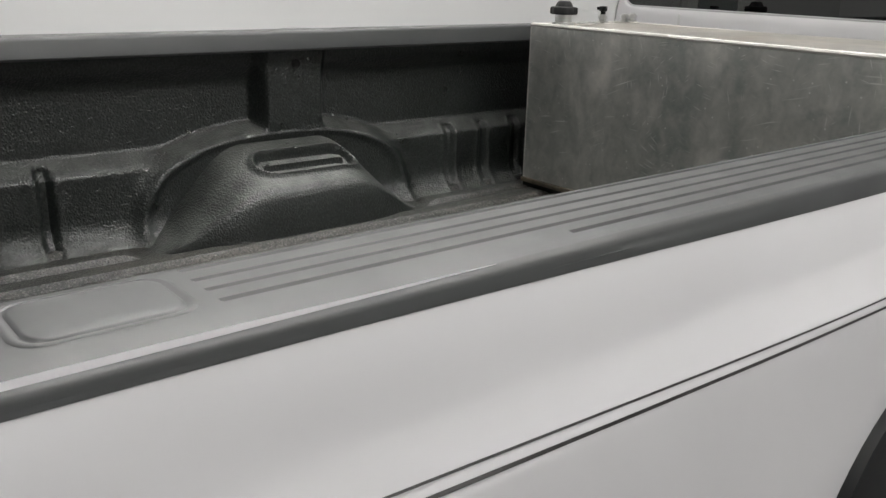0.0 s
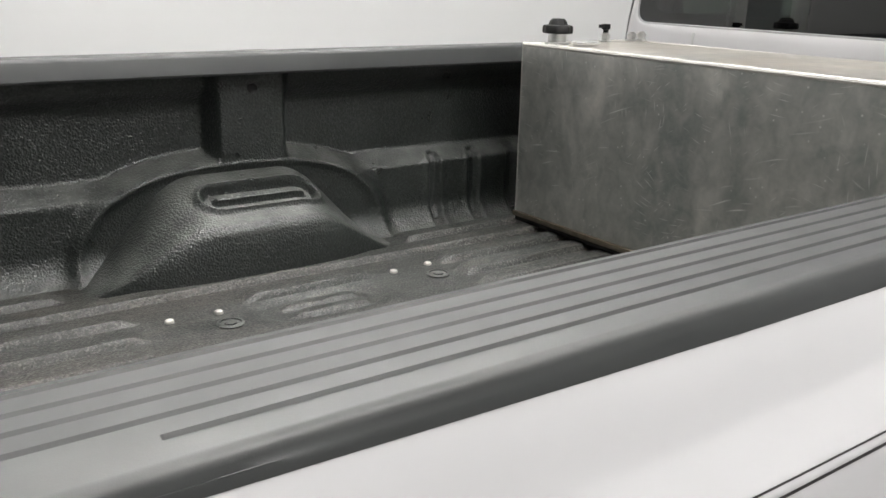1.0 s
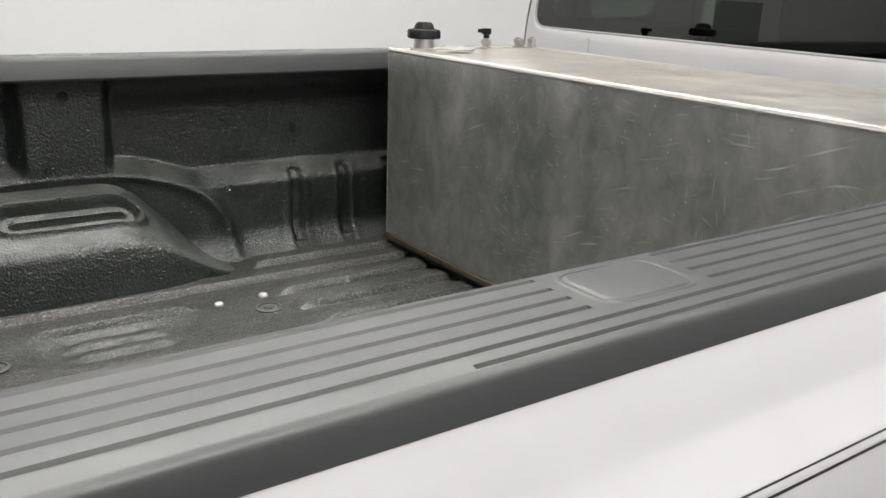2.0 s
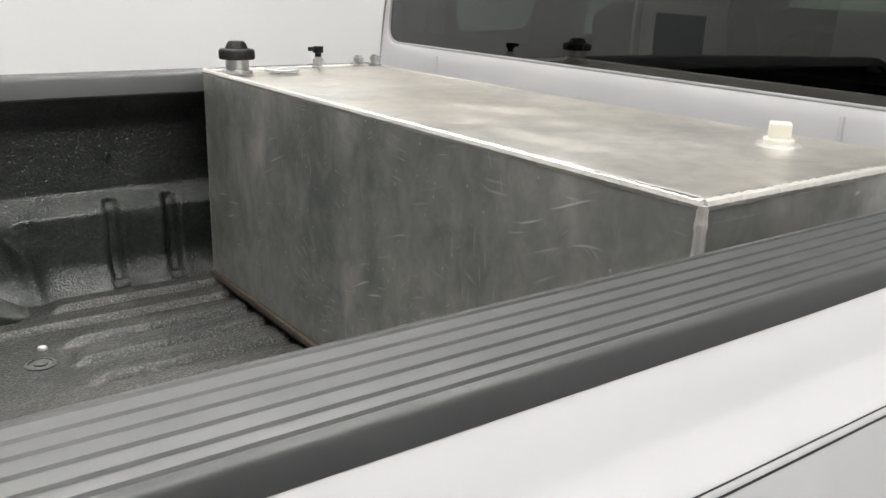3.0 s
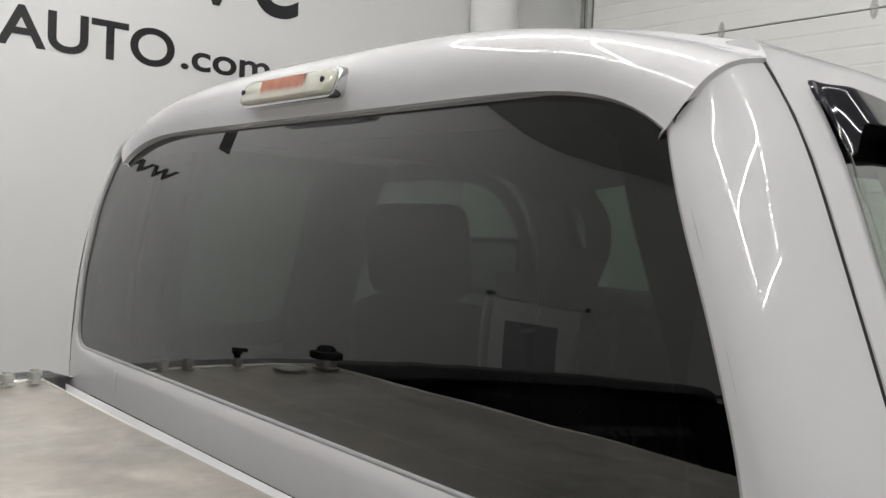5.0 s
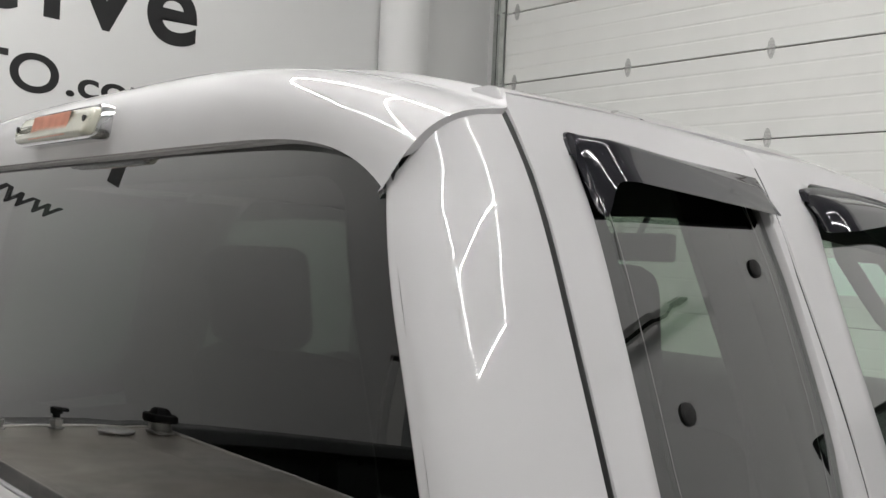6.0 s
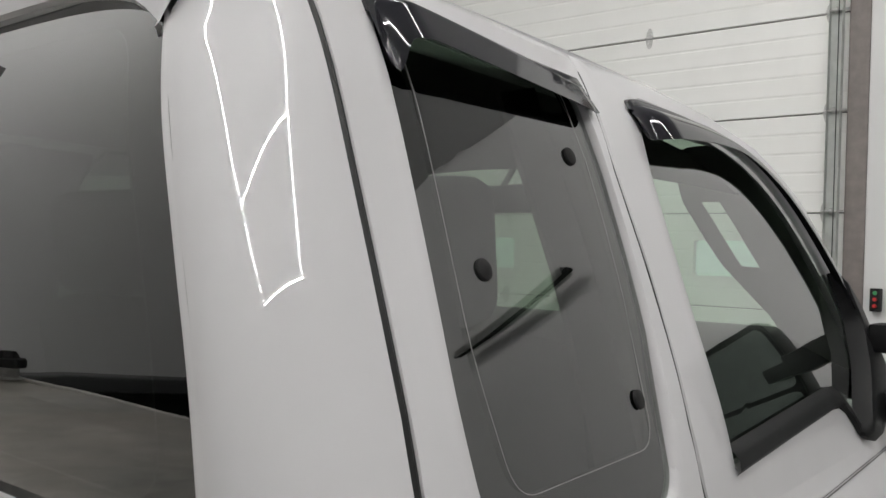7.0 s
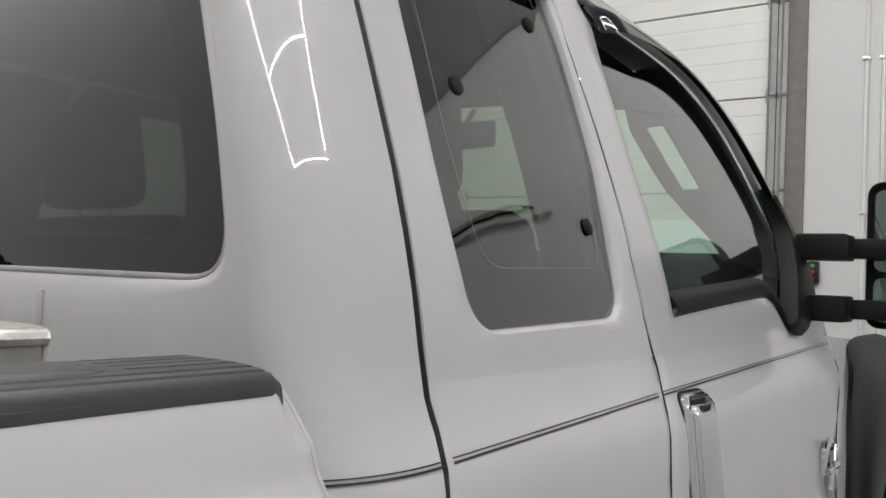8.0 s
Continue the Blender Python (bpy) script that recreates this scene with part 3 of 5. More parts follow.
# the same lettering ends on the back wall
rear_sign = thing("wall_sign", (ROOM_X0, 2.6, 3.2), "black vinyl lettering on the grey back wall", "sign")
w = letters(".com", 2.12, 3.10, 3.40, 0.24)
for v in w.data.vertices:
    v.co = Vector((ROOM_X0 + 0.002, v.co.x, v.co.z))
w.parent = rear_sign
w.matrix_parent_inverse = rear_sign.matrix_basis.inverted()

# LED tubes on the ceiling: two long rows joined by cross rows
led = thing("led_light_frame", (-2.0, -2.0, CEILING), "ladder-shaped frame of thin white LED tubes on the ceiling", "ceiling light")


def led_row(a, b):
    bm = bmesh.new()
    add_tube(bm, [a, b], 0.009, 10)
    part("tube", bm, M_LED, led)


LZ = CEILING - 0.0085
LED_X, LED_Y = (-1.7, 0.7), (-4.7, -3.0, 0.8, 2.2)
for x in LED_X:
    led_row((x, LED_Y[0], LZ), (x, LED_Y[-1], LZ))
for y in LED_Y:
    led_row((LED_X[0], y, LZ), (LED_X[1], y, LZ))


# ---- pickup truck ----
truck = thing("pickup_truck", (0, 0, 0), "white extended-cab pickup truck with a black-lined open bed", "truck")
ZT = (0.55, 0.8, 1.0, 1.2, 1.3, 1.36, 1.39, 1.405, 1.42, 1.44, 1.47, 1.52, 1.58, 1.636, 1.70, 1.774, 1.84, 1.908, 1.976, 2.03, 2.08)
YT = (0.925, 0.955, 0.965, 0.955, 0.945, 0.939, 0.933, 0.926, 0.9175, 0.907, 0.896, 0.889, 0.879, 0.865, 0.843, 0.816, 0.791, 0.766, 0.738, 0.705, 0.666)


ZFINE = np.arange(0.5, 2.16, 0.002)
rough_line = np.interp(ZFINE, ZT + (2.16,), YT + (0.60,))
YFINE = rough_line.copy()
for i, z in enumerate(ZFINE):
    sigma = 0.010 + 0.024 * smoothstep(1.50, 1.60, z) * (1 - smoothstep(2.05, 2.12, z))
    w = np.exp(-((ZFINE - z) / sigma) ** 2 / 2)
    YFINE[i] = (w * rough_line).sum() / w.sum()


def side_y(z, out=0.008):
    """Half-width of the cab's skin at height z."""
    return float(np.interp(z, ZFINE, YFINE)) + out


BED_X0, BED_X1 = -2.64, -0.035
RAIL_Y, RAIL_Z = 0.80, 1.495
FLOOR_Z, RIDGE = 0.964, 0.016


def bed_floor():
    bm = bmesh.new()
    xs = list(np.arange(BED_X0, BED_X1 + 0.001, 0.0205))
    ys = list(np.arange(-0.90, 0.9001, 0.005))
    rows = []
    for x in xs:
        row = []
        for y in ys:
            u = (abs(y) + 0.012) / 0.105
            f = u - math.floor(u)
            ridge = smoothstep(0.20, 0.29, f) * (1 - smoothstep(0.71, 0.80, f))
            flat = max(smoothstep(-1.80, -1.77, x) * (1 - smoothstep(-1.53, -1.50, x)), smoothstep(-1.21, -1.18, x) * (1 - smoothstep(-0.98, -0.95, x)))
            n = int(math.floor(u))
            inside = 1 - flat if n in (3, 4, 5) else 1.0
            if n in (3, 4):
                inside = 1 - smoothstep(-1.80, -1.77, x) * (1 - smoothstep(-0.98, -0.95, x))
            if n >= 7:
                inside *= smoothstep(-0.96, -0.93, x) + (1 - smoothstep(-1.90, -1.86, x))
            ends = smoothstep(BED_X0 + 0.03, BED_X0 + 0.06, x)
            z = FLOOR_Z + RIDGE * ridge * inside * ends
            # shallow pocket with two short ridges between the bolted cross members
            q = math.hypot(max(0.0, abs(x + 1.37) - 0.075), abs(y) - 0.455)
            z -= 0.010 * (1 - smoothstep(0.055, 0.085, q))
            for yr, xr in ((0.478, -1.365), (0.428, -1.36)):
                q = math.hypot(max(0.0, abs(x - xr) - 0.075), abs(y) - yr)
                z += 0.010 * (1 - smoothstep(0.010, 0.022, q))
            row.append((x, y, z))
        rows.append(row)
    add_grid(bm, rows)
    return bm


def wall_y(x, z):
    """Half-width of the bed's inner wall."""
    upper, lower = 0.933, 0.886
    y = lerp(lower, upper, 0.5 * (min(1.0, max(0.0, (z - 1.148) / 0.046)) + min(1.0, max(0.0, (z - 1.154) / 0.046))))
    y = lerp(y, 0.90, smoothstep(1.35, 1.415, z))
    low = 1 - smoothstep(1.166, 1.182, z)
    for xr in (-0.36, -0.47, -0.618, -0.765, -2.03, -2.17, -2.36, -2.48):
        d = abs(x - xr)
        y += 0.016 * low * (1 - smoothstep(0.008, 0.020, d))
        y -= 0.004 * low * math.exp(-((d - 0.028) / 0.009) ** 2)
    # arch flange above the wheelhouse
    q = (abs((x + 1.385) / 0.465) ** 2.6 + abs((z - 0.955) / 0.290) ** 2.6) ** (1 / 2.6)
    y = lerp(y, min(y, 0.870), 1 - smoothstep(0.87, 1.03, q))
    y -= 0.012 * math.exp(-((q - 0.91) / 0.04) ** 2)
    # pillar above the wheelhouse
    w = smoothstep(-1.468, -1.430, x) * (1 - smoothstep(-1.268, -1.228, x))
    y = lerp(y, min(y, 0.866), w * smoothstep(1.19, 1.22, z))
    # cove to the floor
    c = max(0.0, (1.04 - z) / (1.04 - FLOOR_Z))
    y -= 0.045 * c ** 2.2
    return y


def bed_wall(s):
    bm = bmesh.new()
    step = 0.0033 if s > 0 else 0.012
    xs = list(np.arange(BED_X0, -2.0, 0.0065)) + list(np.arange(-2.0, -0.85, step)) + list(np.arange(-0.85, BED_X1 + 0.001, 0.0065))
    zs = list(np.arange(FLOOR_Z - 0.002, 1.06, 0.006)) + list(np.arange(1.06, 1.30, step)) + list(np.arange(1.30, 1.452, 0.0065))
    add_grid(bm, [[(x, s * wall_y(x, z), z) for z in zs] for x in xs])
    return bm


def wheelhouse(s):
    """Box over the wheel with rounded shoulders and a grooved oval rest on its top."""
    bm = bmesh.new()
    x0, x1, n = -1.835, -0.975, 170
    knots = [(0.660, 0.0), (0.664, 0.05), (0.668, 0.10), (0.674, 0.132), (0.690, 0.150), (0.716, 0.164), (0.75, 0.183), (0.80, 0.210), (0.835, 0.228), (0.86, 0.236), (0.90, 0.239)]
    cum = [0.0]
    for p, q in zip(knots, knots[1:]):
        cum.append(cum[-1] + math.hypot(q[0] - p[0], q[1] - p[1]))
    line = [(interp(t, cum, [p[0] for p in knots]), interp(t, cum, [p[1] for p in knots])) for t in np.linspace(0, cum[-1], 90)]
    for k_ in range(3):
        line = [line[0]] + [tuple((p[j] + 2 * q[j] + r[j]) / 4 for j in (0, 1)) for p, q, r in zip(line, line[1:], line[2:])] + [line[-1]]
    rows = []
    for i in range(n + 1):
        x = lerp(x0, x1, i / n)
        a = (x + 1.405) / 0.395
        # flat top, flanks sloping to the floor, both turns rounded
        k_ = sum(min(1.0, max(0.0, (x + d + 1.80) / 0.225), 1.0) * min(1.0, max(0.0, (-1.01 - x - d) / 0.225)) for d in np.linspace(-0.055, 0.055, 13)) / 13
        row = []
        for y, dz in line:
            ax, ay = max(0.0, abs(x + 1.375) - 0.112), (y - 0.772) * 1.2
            d = math.hypot(ax, ay)
            rise = 0.011 * math.exp(-((d - 0.050) / 0.008) ** 2) - 0.017 * (1 - smoothstep(0.030, 0.043, d)) + 0.017 * (1 - smoothstep(0.006, 0.014, abs(ay))) * (1 - smoothstep(0.0, 0.015, ax))
            row.append((x, s * min(0.90, y + 0.085 * min(1.0, abs(a)) ** 4 - 0.55 * rise), FLOOR_Z - 0.006 + dz * k_ + 0.83 * rise))
        rows.append(row)
    add_grid(bm, rows)
    return bm


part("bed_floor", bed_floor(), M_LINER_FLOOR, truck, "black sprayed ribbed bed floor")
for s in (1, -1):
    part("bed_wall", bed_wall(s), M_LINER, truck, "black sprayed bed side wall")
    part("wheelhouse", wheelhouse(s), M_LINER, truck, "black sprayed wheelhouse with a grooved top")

# front panel of the bed and the tailgate
bm = bmesh.new()
rows = []
for x_, zz in ((BED_X1, FLOOR_Z - 0.05), (BED_X1, 1.437), (BED_X1 + 0.002, 1.450), (BED_X1 + 0.008, 1.458), (BED_X1 + 0.030, 1.466), (BED_X1 + 0.033, 1.462), (BED_X1 + 0.034, FLOOR_Z - 0.05)):
    rows.append([(x_, y, zz) for y in np.linspace(-0.86, 0.86, 30)])
add_grid(bm, rows)
part("headboard", bm, M_PAINT, truck, "white front panel of the bed")
bm = bmesh.new()
add_box(bm, BED_X0 - 0.05, BED_X0, -0.908, 0.908, 0.92, 1.455, 0.012)
tailgate = part("tailgate", bm, M_PAINT, truck, "closed white tailgate")
part("tailgate_liner", boxed(BED_X0 - 0.002, BED_X0 + 0.006, -0.934, 0.934, 0.97, 1.405, 0.003), M_LINER, tailgate, "black sprayed inner face of the tailgate")
part("tailgate_cap", boxed(BED_X0 - 0.056, BED_X0 + 0.010, -0.80, 0.80, 1.437, 1.462, 0.006), M_CAP, tailgate, "grey moulded cap along the tailgate")

GROOVES = (0.816, 0.8345, 0.8520, 0.8700, 0.8862, 0.8990)
COVERS = (-2.451, -1.3455, -0.188)


def crown(y):
    """The cap's top falls away towards its outer edge."""
    return -0.0042 * min(1.0, max(0.0, (y - 0.860) / 0.043)) ** 2


def cap_lift(x):
    """The cap's lower edge climbs a little towards the tailgate."""
    return 0.004 + 0.013 * (1 - smoothstep(-2.5, -1.6, x)) + 0.009 * smoothstep(-0.7, -0.1, x)


def groove_on(i, x):
    """How deep groove i of the rail cap runs at x (0 to 1)."""
    v = smoothstep(BED_X0 + 0.13, BED_X0 + 0.15, x) * (1 - smoothstep(-0.030, -0.024, x))
    if i < 4:
        for c in COVERS:
            v *= smoothstep(0.0568, 0.0574, abs(x - c))
    if i == 5:
        v *= smoothstep(-1.5134, -1.5126, x)
    if i == 4:
        v *= smoothstep(-2.1404, -2.1396, x)
    return v


def rail_cap(s):
    """Moulded cap on the bed side, with fine lengthwise grooves that end beside the stake-pocket covers."""
    bm = bmesh.new()
    xs = sorted(set([BED_X0 - 0.015, BED_X0 - 0.01, BED_X0, BED_X0 + 0.012, BED_X0 + 0.03] + [round(v, 4) for v in np.arange(-2.56, -0.055, 0.012)] + [round(c + k_ * e, 4) for c in COVERS for k_ in (-1, 1) for e in (0.0540, 0.0566, 0.0576, 0.0600)] + [-2.1430, -2.1404, -2.1396, -2.1370, -1.5160, -1.5134, -1.5126, -1.5100] + [-0.047, -0.037, -0.030, -0.026, -0.024]))
    rows = []
    for x in xs:
        row = [(RAIL_Y + 0.016, RAIL_Z - 0.053), (RAIL_Y, RAIL_Z - 0.051), (RAIL_Y - 0.004, RAIL_Z - 0.046), (RAIL_Y + 0.002, RAIL_Z - 0.008), (RAIL_Y + 0.004, RAIL_Z - 0.002), (RAIL_Y + 0.007, RAIL_Z)]
        for i, g in enumerate(GROOVES):
            dep = 0.0021 * groove_on(i, x)
            row += [(g + e, RAIL_Z + 0.0012 + crown(g + e) - dep * q) for e, q in ((-0.0026, 0), (-0.0013, 1), (0.0013, 1), (0.0026, 0))]
        row += [(0.9022, RAIL_Z + 0.0010 + crown(0.9022)), (0.9034, RAIL_Z - 0.0036), (0.9048, RAIL_Z - 0.0047), (0.9060, RAIL_Z - 0.0060), (0.9070, RAIL_Z - 0.0092), (0.9078, RAIL_Z - 0.0132), (0.9082, RAIL_Z - 0.017 + 0.3 * cap_lift(x)), (0.9088, RAIL_Z - 0.024 + 0.6 * cap_lift(x)), (0.909, RAIL_Z - 0.032 + cap_lift(x)), (0.904, RAIL_Z - 0.034 + cap_lift(x))]
        end = max(smoothstep(-0.047, -0.024, x), 1 - smoothstep(BED_X0 - 0.015, BED_X0 + 0.02, x))
        fall = 0.05 * (1 - smoothstep(BED_X0 - 0.02, BED_X0 + 0.10, x)) ** 2
        rows.append([(x, s * lerp(y, 0.855 + (y - 0.855) * 0.90, end ** 2), lerp(z, z - 0.008, end ** 3) - fall) for y, z in row])
    vs = add_grid(bm, rows)
    for ring in (vs[0], vs[-1]):
        bm.faces.new(ring)
    return bm


def pocket_cover(c, s):
    """Raised oval lid over a stake pocket with a moulded rim round it."""
    bm = bmesh.new()
    out = rounded([(c - 0.041, 0.819), (c + 0.041, 0.819), (c + 0.041, 0.874), (c - 0.041, 0.874)], 0.015)
    cx, cy = c, 0.8465
    rings = []
    for k_, dz in ((1.15, 0.0001), (1.11, 0.0008), (1.06, 0.0009), (1.03, 0.0002), (0.99, 0.0002), (0.965, 0.0011), (0.92, 0.0014), (0.6, 0.0015)):
        rings.append([(cx + (x - cx) * k_, s * (cy + (y - cy) * (k_ if k_ < 1 else 1 + (k_ - 1) * 0.75)), RAIL_Z + 0.0012 + dz + crown(cy + (y - cy) * k_)) for x, y in out])
    vs = add_grid(bm, rings, True)
    bm.faces.new(vs[-1])
    return bm


def bed_side(s):
    """Outer skin of the bed: shoulder, crease, wheel arch."""
    bm = bmesh.new()
    prof = [(0.902, 1.478), (0.9065, 1.467), (0.9105, 1.458), (0.9150, 1.450), (0.9192, 1.4420), (0.9232, 1.4335), (0.9266, 1.4260), (0.9295, 1.4200), (0.9325, 1.4155), (0.9370, 1.4094), (0.9430, 1.4013), (0.9490, 1.3933), (0.9545, 1.3860), (0.9582, 1.379), (0.963, 1.35), (0.972, 1.28), (0.980, 1.20), (0.985, 1.10), (0.984, 1.0), (0.978, 0.90), (0.965, 0.78), (0.945, 0.66), (0.93, 0.60)]
    for k_ in range(3):
        fine = [prof[0]]
        for p, q in zip(prof, prof[1:]):
            fine += [(0.75 * p[0] + 0.25 * q[0], 0.75 * p[1] + 0.25 * q[1]), (0.25 * p[0] + 0.75 * q[0], 0.25 * p[1] + 0.75 * q[1])]
        prof = fine + [prof[-1]]
    xs = [BED_X0 - 0.05, BED_X0 - 0.048, BED_X0 - 0.04, BED_X0 - 0.02] + list(np.arange(BED_X0, -0.05, 0.04)) + [-0.045, -0.036, -0.030, -0.024, -0.014, -0.004, 0.002, 0.006]
    rows = []
    for x in xs:
        end = max(smoothstep(-0.035, 0.006, x), 1 - smoothstep(BED_X0 - 0.05, BED_X0 - 0.02, x))
        lift = smoothstep(-0.034, -0.020, x)
        fall = 0.05 * (1 - smoothstep(BED_X0 - 0.06, BED_X0 + 0.10, x)) ** 2
        row = []
        for y, z in prof:
            z = lerp(z, min(z, 1.4615), lift)
            arch = 0.97 + 0.0 if abs(x + 1.36) > 0.47 else 0.58 + math.sqrt(max(0.0, 0.47 ** 2 - (x + 1.36) ** 2))
            zz = z - fall * smoothstep(1.2, 1.45, z) + cap_lift(x) * smoothstep(1.41, 1.458, z)
            if abs(x + 1.36) < 0.47 and zz < arch:
                zz = arch
            up = min(1.0, max(0.0, 1 - (1.4615 - z) / 0.03)) if z > 1.43 else 0.0
            row.append((x, s * (y - 0.018 * end ** 3 - 0.028 * lift * up), zz + 0.013 * lift * up * (1 - 0.5 * end ** 2)))
        rows.append(row)
    vs = add_grid(bm, rows)
    # return flange at the front end
    add_grid(bm, [[v.co.copy() for v in vs[-1]], [v.co + Vector((0.003, -s * 0.006, 0)) for v in vs[-1]], [v.co + Vector((0.003, -s * 0.12, 0)) for v in vs[-1]]])
    return bm


def pinstripes(points, s, gap=0.0037):
    """Two thin painted lines along a run of (x, y, z)."""
    bm = bmesh.new()
    for dz, h in ((0.0, 0.0012), (-gap, 0.0020)):
        add_grid(bm, [[(x, s * (y + side_y(z + dz + e) - side_y(z) + 0.0012), z + dz + e) for e in (h / 2, -h / 2)] for x, y, z in points])
    return bm


for s in (-1, 1):
    cap = part("rail_cap", rail_cap(s), M_CAP, truck, "grey moulded plastic bed rail cap with fine grooves")
    for c in COVERS:
        part("pocket_cover", pocket_cover(c, s), M_CAP, cap)
    side = part("bed_side", bed_side(s), M_PAINT, truck, "glossy white outer bed side")
    bm = bmesh.new()
    for dz, h in ((0.0, 0.0014), (-0.0072, 0.0023)):
        add_grid(bm, [[(x, s * (interp(-z, (-1.4094, -1.4013, -1.3933, -1.386, -1.379, -1.35), (0.9370, 0.943, 0.949, 0.9545, 0.9577, 0.963)) + 0.0015), z) for zz in (1.3855 + 0.013 * (1 - smoothstep(-2.6, -1.75, x)) + dz,) for z in (zz + h / 2, zz - h / 2)] for x in np.linspace(BED_X0 + 0.05, -0.05, 60)])
    part("pinstripe", bm, M_STRIPE, side, "pair of thin dark pinstripes")
    bm = bmesh.new()
    rows = []
    for a in np.linspace(0.0, math.pi, 61):
        dx = -math.cos(a)
        inner = Vector((-1.36 + 0.468 * dx, 0.58 + 0.468 * math.sin(a)))
        u = math.copysign(abs(dx) ** 0.6, dx)
        outer = Vector((-1.36 + 0.62 * u, 0.6 + 0.72 * max(0.0, 1 - abs(u) ** 4) ** 0.3125))
        rows.append([(p.x, s * (interp(p.y, (0.6, 0.78, 1.0, 1.2, 1.35), (0.93, 0.965, 0.984, 0.980, 0.963)) + q), p.y) for t, q in ((0.0, -0.06), (0.0, 0.010), (0.04, 0.020), (0.3, 0.030), (0.7, 0.028), (0.93, 0.016), (0.99, 0.010), (1.0, 0.0)) for p in (inner.lerp(outer, t),)])
    add_grid(bm, rows)
    part("wheel_flare", bm, M_TRIM, side, "black moulded rear wheel flare")

# floor bolts and drain plugs
for x, y in ((-1.600, 0.508), (-1.708, 0.512), (-1.016, 0.551), (-1.125, 0.543), (-1.600, -0.508), (-1.708, -0.512), (-1.016, -0.551), (-1.125, -0.543)):
    bm = bmesh.new()
    add_turned(bm, [(0.0105, 0.0), (0.0105, 0.002), (0.009, 0.006), (0.005, 0.008), (0.0, 0.0085)], (x, y, FLOOR_Z + 0.001), seg=14)
    part("carriage_bolt", bm, M_WELD, truck, "bright round bolt head")
for x, y in ((-1.60, 0.44), (-1.035, 0.475)):
    bm = bmesh.new()
    add_turned(bm, [(0.030, 0.0), (0.030, 0.003), (0.024, 0.005), (0.022, 0.002), (0.014, 0.002), (0.013, 0.005), (0.004, 0.006)], (x, y, FLOOR_Z), seg=22)
    part("drain_plug", bm, M_LINER, truck, "black sprayed drain plug")
# A black disc paints the dark inside of the pillar's open hole.
bm = bmesh.new()
add_turned(bm, [(0.0, 0.0), (0.010, 0.0), (0.013, -0.0015), (0.013, 0.002)], (-1.349, 0.8625, 1.402), "y", 18)
part("hole_disc", bm, M_BLACK, truck, "black disc painted for the dark hole in the bed pillar")


# ---- cab ----
BACK = [(0.848, 1.553), (-0.800, 1.553), (-0.772, 1.69), (-0.733, 1.80), (-0.687, 1.90), (-0.642, 2.016), (0.732, 2.016), (0.775, 1.90), (0.828, 1.69)]
REAR_WINDOW = rounded(BACK, [0.055, 0.055, 0.1, 0.1, 0.1, 0.09, 0.09, 0.1, 0.1], 8)


def back_x(z):
    """The slanting plane of the cab's rear face."""
    d = max(0.0, z - 1.56)
    e = min(d, 0.416)
    return 0.014 + 0.62 * e ** 3 + 0.32 * (d - e)


def back_panel():
    """Rear sheet of the cab round the window opening, turning into the sill under it."""
    bm = bmesh.new()
    win = REAR_WINDOW
    out = [(0.885, 1.46), (-0.838, 1.46), (-0.820, 1.56), (-0.785, 1.69), (-0.746, 1.80), (-0.700, 1.90), (-0.674, 1.965), (-0.612, 2.030), (0.70, 2.030), (0.762, 1.965), (0.80, 1.88), (0.871, 1.56)]
    c = (0.0, 1.78)
    rows = []
    for a in angles_of([win, out], c, 160):
        i, o = spoke(win, c, a), spoke(out, c, a)
        row = []
        for t, dx in ((0.0, 0.012), (0.0, -0.001), (0.12, -0.005), (0.3, -0.006), (0.65, -0.006), (1.0, -0.006)):
            p = i.lerp(o, t)
            row.append((back_x(p.y) + dx, p.x, p.y))
        rows.append(row)
    rows.append(rows[0])
    add_grid(bm, rows)
    # lower sheet behind the tank
    add_grid(bm, [[(x, y, z) for y in np.linspace(-0.838, 0.885, 20)] for x, z in ((0.004, 1.46), (0.004, 1.42), (0.004, 1.2), (0.004, 0.7))])
    return bm


def rear_glass():
    bm = bmesh.new()
    win = REAR_WINDOW
    c = (0.0, 1.78)
    front, rear = [], []
    for k_ in (1.004, 0.8, 0.6, 0.4, 0.2):
        ring = [(c[0] + (p[0] - c[0]) * k_, c[1] + (p[1] - c[1]) * k_) for p in win]
        front.append([(back_x(z) + 0.0015, y, z) for y, z in ring])
        rear.append([(back_x(z) + 0.0055, y, z) for y, z in ring])
    for slot, ringset in enumerate((front, rear)):
        had = len(bm.faces)
        vs = add_grid(bm, ringset, True)
        bm.faces.new(vs[-1])
        for f in list(bm.faces)[had:]:
            f.material_index = slot
    return bm


def glass_seal():
    bm = bmesh.new()
    win = REAR_WINDOW
    add_tube(bm, [(back_x(z) + 0.001, y, z) for y, z in win + win[:1]], 0.0040, 8)
    return bm


SEAM_1, SEAM_2 = 0.150, 0.645


